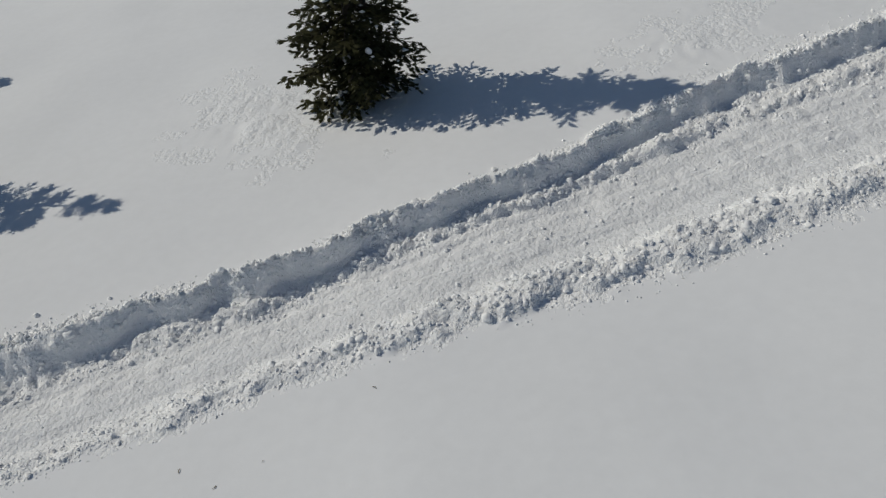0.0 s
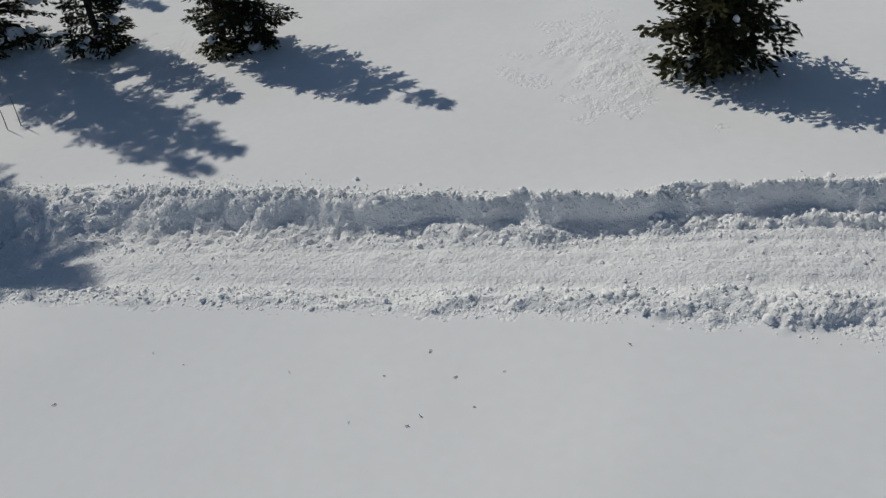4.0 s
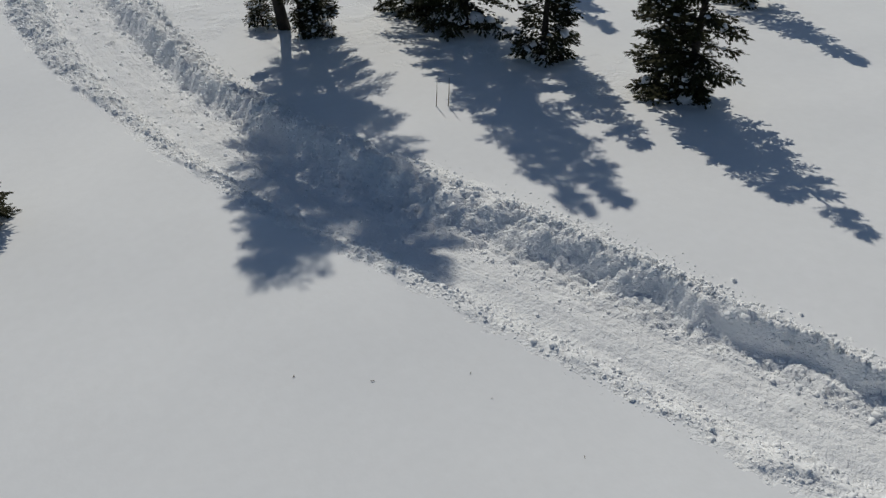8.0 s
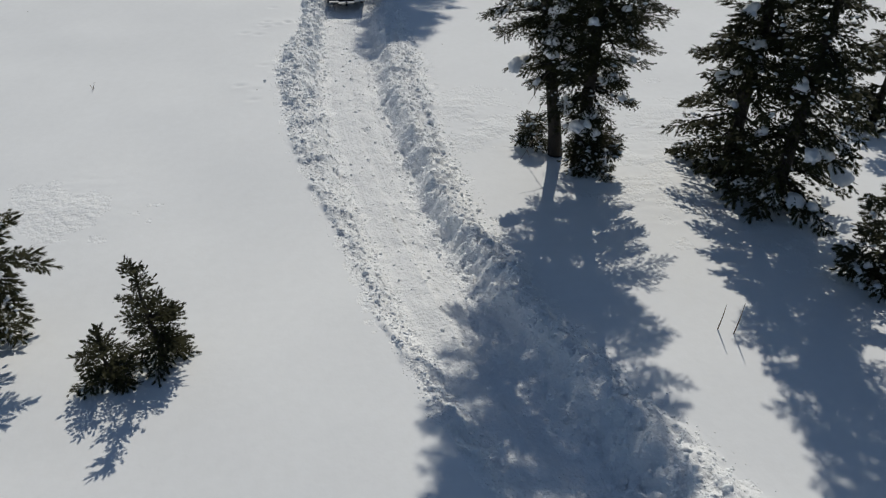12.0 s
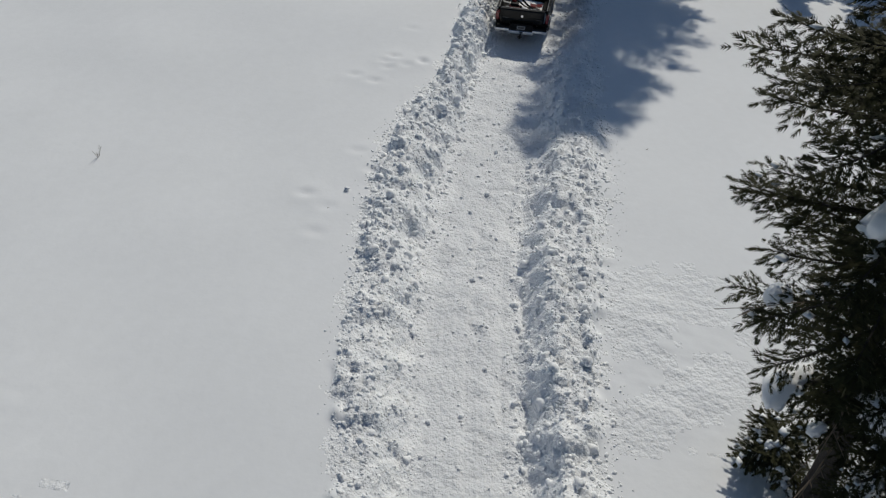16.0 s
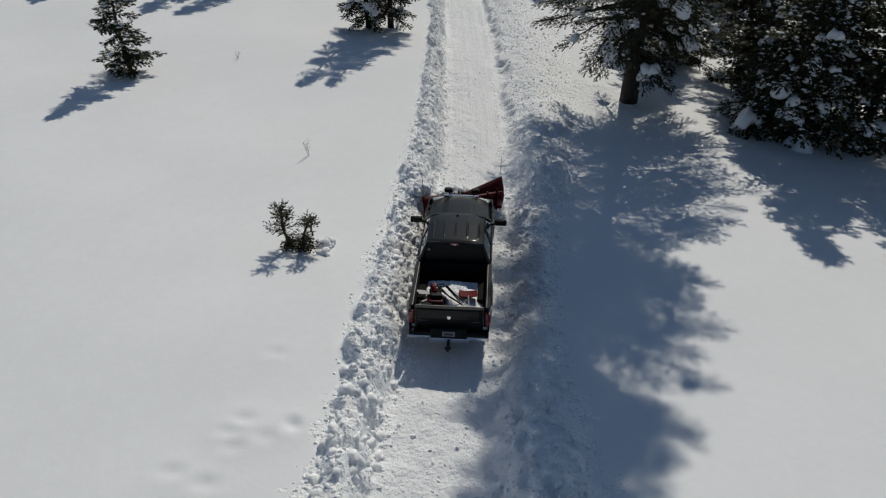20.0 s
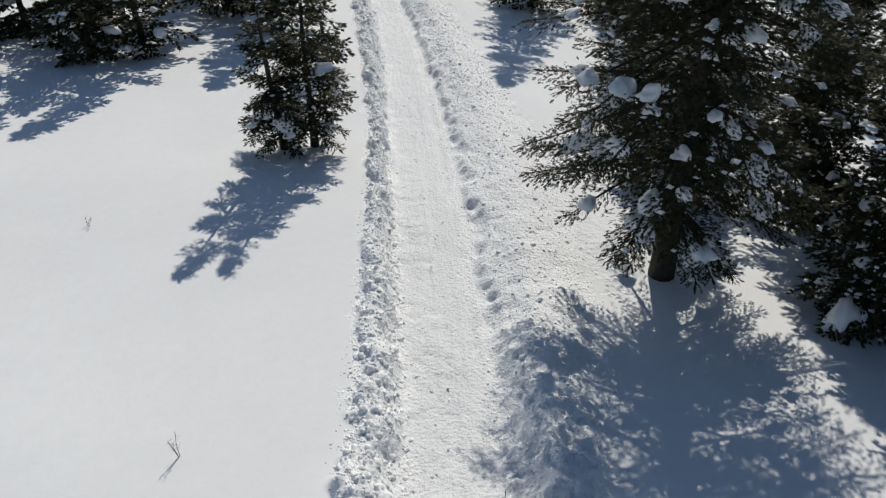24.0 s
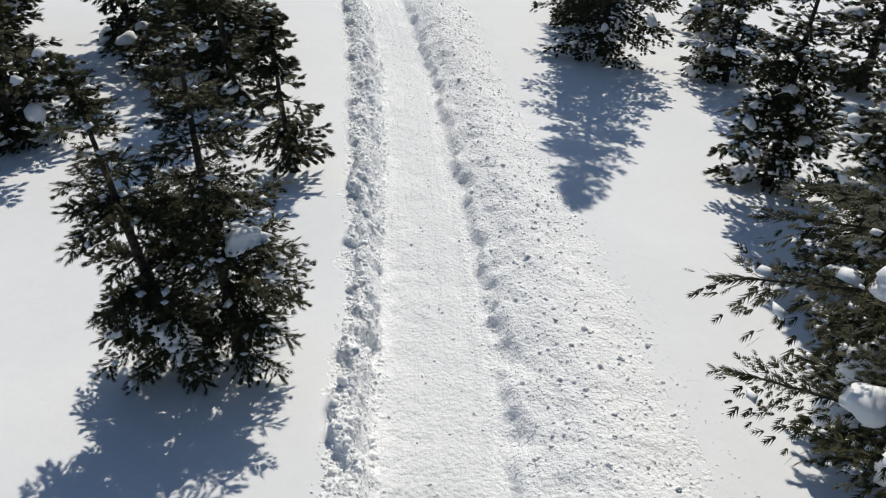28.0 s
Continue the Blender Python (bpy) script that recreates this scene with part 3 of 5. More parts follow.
def conifer(name, x, y, height, reach, seed, label, bare=0.04, trunks=((0.0, 0.0),), dense=1.0, snow=8, snow_size=0.4, thin=0.8, droop=0.25, rise=0.3, dust=0.16, group="", blade=1.0, patchy=0.0, dead=0, foot=0.55, flare=3.2, lean=((0, 0),), vary=(0.6, 1.1), tops=(1.0, 0.9, 0.85), bares=(), fine=1.0):
    """A fir: trunk, whorls of flat feathered boughs, and snow lying on them."""
    r = np.random.default_rng(seed)
    tree = new(name, None)
    tree.location = (x, y, float(snow_level(np.array([x]), np.array([y]))[0]))
    tagged(tree, label, "tree", group)
    far = x < -86 or y > 20.5
    places, alongs, outs, lens, wide, limbs, tips, dusts = [], [], [], [], [], [], [], []
    for which, (bx, by) in enumerate(trunks):
        h = height * tops[which]
        clear = bares[which] if bares else bare
        tilt = r.normal(0, 0.008, 2) + np.array(lean[which % len(lean)])
        stem = [(bx + tilt[0] * s * h + 0.04 * math.sin(s * 7 + seed), by + tilt[1] * s * h + 0.04 * math.cos(s * 6), s * h - (0.45 if s == 0 else 0)) for s in np.linspace(0, 1, 12)]
        girth = 0.014 * h + 0.05
        v, f = tube(stem, [girth * (1.18 if i == 0 else 1) * (1 - 0.94 * i / 11) for i in range(12)], 10)
        part("trunk", v, f, BARK, tree, smooth=True)
        places.append(np.array(stem[-1]) - np.array([0, 0, 1]) * np.linspace(0.1, 0.6, 8)[:, None])
        alongs.append(np.array([0, 0, 1.0]) + r.normal(0, 0.35, (8, 3)))
        outs.append(np.tile([1.0, 0, 0], (8, 1)))
        lens.append(np.full(8, 0.24 * blade))
        wide.append(np.full(8, 0.06 * blade))
        n = int(dense * (28 + 10.5 * h))
        whorls = max(6, int(n / 5.5))
        level_of = clear + (1 - clear) * (np.arange(whorls) + r.uniform(-0.3, 0.3, whorls)) / whorls
        zs = np.concatenate([np.clip(level_of[r.integers(0, whorls, n)] + r.normal(0, 0.07, n) / h, clear, 0.985), np.linspace(0.84, 0.99, max(5, int(1.6 * h)))])
        tier = r.uniform(0.82, 1.1, 64)
        for s in np.sort(zs):
            ang = r.random() * 2 * math.pi
            t = (s - clear) / max(1 - clear, 0.01)
            L = reach * (1 - t) ** thin * r.uniform(*vary) * tier[int(t * 40) % 64] * min(1, foot + flare * t) + 0.14
            if patchy and r.random() < patchy * (1 - t):
                L *= 0.45
            o = np.array([bx + tilt[0] * s * h, by + tilt[1] * s * h, s * h])
            side = np.array([math.cos(ang), math.sin(ang), 0])
            cross = np.array([-side[1], side[0], 0])
            up = rise * (t - 0.35) + r.normal(0, 0.07)
            k = np.linspace(0, 1, 6)
            line = o + side * (k * L)[:, None] + np.array([0, 0, 1]) * (L * (up * k - droop * (1 - t * 0.6) * k ** 2 + 0.10 * k ** 4))[:, None] + cross * (0.08 * L * r.normal() * k ** 2)[:, None]
            limbs.append(tube(line, (girth * 0.22 * (1 - t * 0.75) + 0.006) * (1 - 0.85 * k), 3))
            # twigs in pairs along the bough, shorter towards its tip, each feathered
            m = max(6, int(L * (10 if far else 15) * fine / blade))
            u = np.linspace(0.1, 1.0, m) + r.uniform(-0.4, 0.4, m) * 0.9 / m
            u = np.clip(u, 0.06, 1)
            p = np.stack([np.interp(u, k, line[:, c]) for c in range(3)], -1)
            slope_of = up - 2 * droop * (1 - t * 0.6) * u + 0.4 * u ** 3
            d = side + np.array([0, 0, 1]) * slope_of[:, None]
            d /= np.linalg.norm(d, axis=1)[:, None]
            fan = np.where(np.arange(m) % 2 == 0, 1, -1) * r.uniform(0.55, 1.05, m) * (1 - 0.75 * (u > 0.97))
            a = d * np.cos(fan)[:, None] + cross * np.sin(fan)[:, None] + r.normal(0, 0.09, (m, 3))
            a /= np.linalg.norm(a, axis=1)[:, None]
            twig = (0.13 + 0.30 * L * (1.08 - u) ** 0.8) * r.uniform(0.7, 1.25, m) * min(1.0, 0.5 + L)
            steps = (0.0, 0.5, 1.0) if far or L < 0.6 else (0.0, 0.35, 0.7, 1.05)
            for step in steps:
                q = p + a * (twig * step)[:, None] - np.array([0, 0, 1]) * (0.10 * twig * step ** 2)[:, None]
                places.append(q)
                alongs.append(a + r.normal(0, 0.2, (m, 3)))
                nrm = np.array([0, 0, 1.0]) + r.normal(0, 0.5, (m, 3))
                outs.append(nrm / np.linalg.norm(nrm, axis=1)[:, None])
                lens.append(blade * r.uniform(0.13, 0.25, m) * (1 if L > 0.5 else 0.75) * (1.15 if far else 1.0))
                wide.append(blade * r.uniform(0.030, 0.050, m) * (1.75 if far else 1.1 * fine ** -1.3))
                keep = r.random(m) < dust * 0.25
                dusts.append(q[keep] + np.array([0, 0, 0.03]))
            tips.append((line, L, cross, t))
    alongs = np.concatenate(alongs)
    alongs /= np.linalg.norm(alongs, axis=1)[:, None]
    v, f = sprays(np.concatenate(places), alongs, np.concatenate(outs), np.concatenate(lens), np.concatenate(wide), 3 if fine > 1.2 else 2)
    tagged(bulk("crown", v, f, NEEDLE, tree), kind="stuff")
    v, f = joined(limbs)
    tagged(part("bough", v, f, BARK, tree), kind="stuff")
    dots = np.concatenate(dusts)
    if len(dots):
        sv, sf = BALL0
        m = len(dots)
        size = r.uniform(0.03, 0.11, m)[:, None, None] * np.array([1.2, 1.2, 0.5]) * r.uniform(0.6, 1.3, (m, 1, 3))
        p = sv[None] * size * r.uniform(0.75, 1.2, (m, len(sv), 1)) + dots[:, None]
        tagged(bulk("snow_dusting", p.reshape(-1, 3), (sf[None] + (np.arange(m) * len(sv))[:, None, None]).reshape(-1, 3), SNOW, tree, True), kind="stuff")
    order = sorted((q for q in tips if q[1] > 0.4 and q[3] < 0.85), key=lambda q: r.random() + 2.0 * max(0, q[3] - 0.3))      # most snow lies on the low boughs
    for line, L, cross, t in order[:snow]:
        bough_snow(line, cross, snow_size * 0.75 * 2.2 ** r.random() ** 1.8 * min(1.1, 0.45 + 0.35 * L) * (1.3 if t < 0.2 else 1.0), r, BALL2 if x < -80 or y > 18 else BALL3, tree)
    for i in range(dead):
        ang, z, L = r.random() * 6.28, height * r.uniform(0.12, 0.5), r.uniform(1.2, 2.9)
        a = np.array([trunks[0][0] + lean[0][0] * z, trunks[0][1] + lean[0][1] * z, z])
        e = np.array([math.cos(ang), math.sin(ang), -0.25])
        line = [a + e * L * q + np.array([0, 0, 0.12 * math.sin(q * 5)]) for q in np.linspace(0, 1, 5)]
        pieces = [tube(line, [0.02, 0.016, 0.012, 0.008, 0.004], 4)]
        for q in (1, 2, 3):
            b = line[q] + np.array([math.cos(ang + 0.7), math.sin(ang + 0.7), 0.1]) * L * 0.22
            pieces.append(tube([line[q], (line[q] + b) / 2, b], [0.009, 0.006, 0.003], 3))
        part("dead_branch", *joined(pieces), TWIG, tree, "bare grey dead branch")
    return tree


WOODS = "firs on the snowy slope"
conifer("fir_tree", -2.7, 22.9, 9.5, 2.2, 1, "dark green fir alone on open snow", bare=0.02, snow=5, snow_size=0.42, dust=0.08, thin=0.62, group=WOODS, trunks=((0, 0), (0.5, 0.3)), dense=1.0)
conifer("fir_tree", -24.4, 18.9, 7.3, 1.6, 2, "dark slender fir dusted with snow", bare=0.03, snow=16, thin=0.75, group=WOODS, dust=0.1, dense=1.2, lean=((0, 0.05),))
conifer("fir_tree", -19.6, 20.5, 8.9, 1.6, 3, "dark fir with two trunks and snow on its low boughs", bare=0.05, trunks=((0, 0), (0.9, 0.7)), tops=(0.8, 1.0), snow=14, snow_size=0.5, group=WOODS, dust=0.1, dense=1.1)
conifer("fir_tree", -31.5, 17.5, 16, 2.35, 4, "broad fir loaded with hanging snow", bare=0.03, foot=0.72, droop=0.42, trunks=((0, 0), (2.3, 0.7)), snow=40, snow_size=0.45, group=WOODS, dense=1.1, dust=0.12)
conifer("fir_tree", -33.7, 11.65, 15.4, 2.45, 5, "tall fir on two bare trunks with snow-laden boughs", bares=(0.24, 0.06), foot=0.35, flare=1.9, trunks=((0, 0), (0.8, 0.6)), tops=(1.0, 1.03), snow=90, snow_size=0.46, group=WOODS, patchy=0.45, dead=18, droop=0.3, thin=0.22, lean=((0.04, -0.14), (0.05, 0.012)), dense=1.1, blade=0.72, dust=0.03, fine=1.45)
conifer("young_fir", -32.4, 12.7, 1.9, 1.1, 80, "low bushy fir at the foot of the tall one with snow", bare=0.02, snow=9, snow_size=0.42, group=WOODS, dense=1.3, thin=0.4, blade=0.7, fine=1.3)
conifer("young_fir", -34.5, 10.9, 1.3, 0.7, 81, "snowy sprig of fir at the foot of the tall one", bare=0.3, snow=4, snow_size=0.3, group=WOODS, dense=0.9, thin=0.4, blade=0.7, fine=1.3)
conifer("fir_tree", -25.2, 31.1, 7.5, 1.6, 6, "fir standing behind the others on the slope", snow=8, group=WOODS)
conifer("fir_tree", -35.0, 25.8, 9, 1.8, 7, "dark fir behind the others dusted with snow", snow=14, group=WOODS)
conifer("young_fir", -23.9, -1.7, 3.3, 0.85, 8, "young fir on open snow", bare=0.05, snow=0, dust=0.0, group=WOODS, blade=0.7, dense=1.0, thin=0.9, rise=0.9, droop=0.1)
conifer("young_fir", -23.4, -2.9, 1.5, 0.75, 9, "bushy young fir on open snow", bare=0.05, snow=0, dust=0.0, group=WOODS, blade=0.7, dense=0.9, thin=0.7, rise=0.9, droop=0.1)
conifer("fir_tree", -25.6, -6.2, 7.4, 1.95, 10, "fir with sparse layered boughs and snow", bare=0.06, snow=16, snow_size=0.4, group=WOODS, patchy=0.4, dense=0.75, thin=0.6, lean=((0.0, 0.08),))
conifer("young_fir", -57.0, 0.7, 1.35, 0.42, 11, "tiny bushy young fir beside the plowed lane", trunks=((0, -0.12), (0.1, 0.22)), tops=(1.0, 0.75), lean=((0, -0.12), (0, 0.3)), bare=0.12, snow=0, group=WOODS, blade=0.5, dense=0.7, patchy=0.5, thin=0.75, dust=0.0, rise=0.9, droop=0.1, fine=1.3)
conifer("fir_tree", -70.9, -8.3, 4.6, 1.25, 12, "small pointed fir on open snow", snow=6, snow_size=0.3, group=WOODS, blade=0.85, thin=0.9, dense=1.3, lean=((0, 0.0),))
conifer("fir_tree", -78.9, 1.8, 7.7, 1.85, 13, "dense fir beside the lane with snow on its skirts", bare=0.08, foot=0.5, trunks=((-0.1, 0.6), (0.1, -0.5)), tops=(1.0, 0.93), snow=24, snow_size=0.5, group=WOODS, thin=1.0, dense=1.1, patchy=0.15, dust=0.10, lean=((0, 0.04), (0.10, -0.05)), blade=0.8, fine=1.15)
conifer("fir_tree", -87.4, 2.6, 5.0, 1.15, 14, "thin fir beside the plowed lane", bare=0.14, snow=4, snow_size=0.3, group=WOODS, dense=0.8, blade=1.1)
conifer("fir_tree", -69.9, 12.9, 21.6, 4.85, 15, "huge old fir with heavy snow on its boughs", bare=0.10, foot=0.45, flare=3.6, snow=250, snow_size=0.42, group=WOODS, thin=0.4, dense=1.3, patchy=0.16, lean=((0, 0.005),), vary=(0.8, 1.02), droop=0.34, dust=0.04, blade=0.68, fine=1.4)
conifer("fir_tree", -67.7, 19.0, 9.6, 3.0, 16, "spreading fir weighed down with snow", snow=60, snow_size=0.5, group=WOODS, thin=0.7, dense=1.3, droop=0.35, dust=0.4)
conifer("fir_tree", -67.4, 22.0, 10.5, 3.0, 17, "dark spreading fir weighed down with snow", snow=26, snow_size=0.5, group=WOODS, thin=0.7, dense=1.45, dust=0.25)
conifer("fir_tree", -76.5, 15.6, 7.0, 2.6, 18, "bushy fir with heavy cushions of snow", snow=26, snow_size=0.5, group=WOODS, thin=0.6, dense=1.5, droop=0.35, dust=0.3)
conifer("fir_tree", -81.5, 17.2, 9.5, 2.5, 19, "snow-laden fir beside the others", dense=1.3, snow=36, snow_size=0.6, group=WOODS, dust=0.5)
conifer("fir_tree", -87.5, 17.0, 8.0, 1.9, 20, "fir dusted all over with snow", dense=1.3, snow=28, snow_size=0.45, group=WOODS, dust=0.6)
conifer("fir_tree", -79.7, 21.8, 11, 2.6, 21, "dark fir in the woods", snow=20, snow_size=0.6, group=WOODS)
conifer("fir_tree", -70.6, 20.6, 9.5, 2.9, 30, "dark fir close among the others", snow=16, snow_size=0.4, group=WOODS, dense=1.3, thin=0.7)
conifer("fir_tree", -74.2, 19.0, 10, 2.6, 31, "dark fir close among the others", snow=18, snow_size=0.4, group=WOODS, dense=1.2, thin=0.7)
conifer("fir_tree", -64.5, 25.0, 9, 2.6, 32, "dark fir at the back of the woods", snow=10, snow_size=0.4, group=WOODS, dense=1.0, thin=0.7)
conifer("fir_tree", -99.2, 14.4, 12.5, 3.3, 22, "snow-dusted fir at the bend of the lane", snow=20, snow_size=0.45, group=WOODS)
conifer("fir_tree", -96.8, 19.0, 7.0, 1.8, 23, "fir dusted all over with snow", snow=18, snow_size=0.4, group=WOODS, dust=0.6)
conifer("fir_tree", -104.5, 14.6, 10, 2.0, 24, "fir at the edge of the woods", snow=10, group=WOODS)
for i, (px, py, h, w) in enumerate([(-93.1, 0.0, 7.5, 1.7), (-96.5, -3.2, 8.5, 1.8), (-99.5, -5.2, 9, 1.9), (-89.4, -6.0, 8.5, 2.2), (-88.8, -8.2, 7.5, 1.9), (-93.2, -7.7, 8.0, 1.9), (-95.9, -0.6, 7.8, 1.6),
                                    (-93.0, -12.5, 9, 2.1), (-91.4, -9.8, 8.5, 2.0), (-101, -0.5, 8.5, 1.8), (-104.5, -4, 9, 2), (-100, -11, 9, 2), (-90.5, -14.5, 8, 2)]):
    conifer("fir_tree", px, py, h, w * 1.2, 40 + i, "dark fir among the woods dusted with snow", snow=10, snow_size=0.5, group=WOODS, dense=0.72, blade=1.25)
for i, (px, py, h, w) in enumerate([(-90, 23, 11, 2.4), (-97, 25, 11, 2.4), (-73, 27, 11, 2.6), (-104, 21, 10, 2.2), (-84, 28, 11, 2.4), (-110, 17, 11, 2.2)]):
    conifer("fir_tree", px, py, h, w, 60 + i, "snowy fir deep in the woods", snow=12, snow_size=0.55, group=WOODS, dense=0.7, blade=1.3)


# ---- the pickup truck with its plow ----
PAINT = material("graphite_paint", (0.010, 0.0095, 0.009), 0.5, metal=0.0, spread=0.2, scale=3, shine=0.04, coat=0.4)
PAINT.node_tree.nodes["Principled BSDF"].inputs["Coat Roughness"].default_value = 0.07
BLACK = material("black_plastic", (0.009, 0.009, 0.010), 0.6, shine=0.12, spread=0.3, scale=8, bump=0.002, bump_scale=60)
LINER = material("bed_liner", (0.005, 0.005, 0.005), 0.9, shine=0.15, spread=0.3, scale=12, bump=0.004, bump_scale=90)
CHROME = material("chrome", (0.72, 0.72, 0.73), 0.16, metal=1.0, spread=0.12, scale=6)
RUBBER = material("tyre_rubber", (0.016, 0.016, 0.017), 0.85, spread=0.4, scale=9, bump=0.004, bump_scale=50)
RED_LAMP = material("red_lens", (0.17, 0.006, 0.009), 0.2, spread=0.15, scale=8, coat=0.5)
PLOW_RED = material("plow_red", (0.075, 0.004, 0.007), 0.5, shine=0.15, spread=0.4, scale=4, bump=0.002, bump_scale=30)
SHOVEL_RED = material("shovel_red", (0.12, 0.005, 0.008), 0.6, shine=0.1, spread=0.15, scale=6)
STEEL = material("black_steel", (0.014, 0.014, 0.015), 0.5, shine=0.2, spread=0.4, scale=8)
ALLOY = material("dull_alloy", (0.10, 0.10, 0.105), 0.45, metal=0.8, spread=0.3, scale=10)
GREYTRIM = material("grey_trim", (0.035, 0.035, 0.035), 0.5, spread=0.12, scale=10)
PLATE = material("plate_white", (0.22, 0.23, 0.25), 0.4, spread=0.1, scale=20)
LENS = material("headlight_lens", (0.45, 0.46, 0.47), 0.12, metal=0.4, spread=0.2, scale=12, coat=0.8)
GREYSHEET = material("grey_sheet", (0.38, 0.38, 0.38), 0.5, spread=0.15, scale=8)
GLASS = material("tinted_glass", (0.012, 0.035, 0.036), 0.05, spread=0.2, scale=2, coat=1.0)
REAR_GLASS = material("dark_glass", (0.004, 0.005, 0.005), 0.2, shine=0.12, spread=0.2, scale=2)
SHAFT = material("grey_shaft", (0.25, 0.25, 0.25), 0.5, spread=0.2, scale=12)
SEAT = material("seat_cloth", (0.02, 0.02, 0.022), 0.9, spread=0.3, scale=10)

truck = new("pickup_truck", None)
tagged(truck, "dark grey crew-cab pickup truck pushing a red snow plow", "truck")


def rounded(x0, x1, y0, y1, z0, z1, r=0.02, seg=2):
    """A box with rounded edges."""
    bm = bmesh.new()
    bmesh.ops.create_cube(bm, size=1)
    bmesh.ops.scale(bm, vec=(x1 - x0, y1 - y0, z1 - z0), verts=bm.verts)
    bmesh.ops.translate(bm, vec=((x0 + x1) / 2, (y0 + y1) / 2, (z0 + z1) / 2), verts=bm.verts)
    if r:
        bmesh.ops.bevel(bm, geom=list(bm.edges), offset=r, segments=seg, profile=0.5, affect="EDGES")
    bm.verts.index_update()
    v, f = [tuple(p.co) for p in bm.verts], [tuple(q.index for q in p.verts) for p in bm.faces]
    bm.free()
    return v, f


def sheet(fn, nu, nv, thick):
    """A curved panel with thickness: fn(u, v) gives its outer face, thick is the way to its inner face."""
    verts = [tuple(fn(i / nu, j / nv)) for j in range(nv + 1) for i in range(nu + 1)]
    n = len(verts)
    verts += [tuple(a + b for a, b in zip(p, thick)) for p in verts]
    w, faces = nu + 1, []
    for j in range(nv):
        for i in range(nu):
            a = j * w + i
            faces += [(a, a + 1, a + w + 1, a + w), (n + a, n + a + w, n + a + w + 1, n + a + 1)]
    rim = [i for i in range(nu)] + [j * w + nu for j in range(nv)] + [nv * w + nu - i for i in range(nu)] + [(nv - j) * w for j in range(nv)]
    for k, a in enumerate(rim):
        b = rim[(k + 1) % len(rim)]
        faces.append((b, a, n + a, n + b))
    return verts, faces


def moved(piece, m):
    return [tuple(m @ Vector(p)) for p in piece[0]], piece[1]


def ring(radius, width, tread=0.0, sides=40):
    """A tyre lying on the y axis, with blocks along its tread."""
    prof = [(-0.5, 0.66), (-0.52, 0.8), (-0.44, 0.96), (-0.2, 1.0), (0.2, 1.0), (0.44, 0.96), (0.52, 0.8), (0.5, 0.66), (0.3, 0.62), (-0.3, 0.62)]
    verts, faces, k = [], [], len(prof)
    for i in range(sides):
        a = 2 * math.pi * i / sides
        for y, r in prof:
            q = radius * (r - (tread if r > 0.93 and i % 2 else 0))
            verts.append((q * math.cos(a), y * width, q * math.sin(a)))
    for i in range(sides):
        for j in range(k):
            a, b = i * k + j, i * k + (j + 1) % k
            c, d = ((i + 1) % sides) * k + (j + 1) % k, ((i + 1) % sides) * k + j
            faces.append((a, b, c, d))
    return verts, faces


FRONT_AXLE, REAR_AXLE, TYRE = 4.86, 1.28, 0.40


def side_y(x, z):
    """How far the truck's side stands out, by height and length."""
    y = 1.0 - 0.05 * ((z - 0.85) / 0.5) ** 2 - 0.10 * max(0, (x - 5.0) / 0.75) ** 2 - 0.02 * max(0, (0.5 - x) / 0.5)
    for axle in (FRONT_AXLE, REAR_AXLE):
        d = math.hypot(x - axle, z - TYRE)
        y += 0.045 * math.exp(-((d - 0.56) / 0.13) ** 2)
    return y


def low_z(x, base=0.47):
    """The lower edge of the side: it rises over the wheels."""
    z = base
    for axle in (FRONT_AXLE, REAR_AXLE):
        d = abs(x - axle)
        if d < 0.52:
            z = max(z, TYRE + math.sqrt(0.52 ** 2 - d * d))
    return z


def flank(x0, x1, top, s, n=14):
    """A piece of the truck's side from its lower edge up to top(x)."""
    def fn(u, v):
        x = x0 + (x1 - x0) * u
        lo = low_z(x)
        z = lo + (top(x) - lo) * v
        return x, s * side_y(x, z), z
    return sheet(fn, n, 8, (0, -s * 0.035, 0))


BELT = 1.24


def hood_z(x):
    t = max(0, min(1, (x - 4.2) / 1.45))
    return 1.27 - 0.05 * t - 0.13 * t ** 4


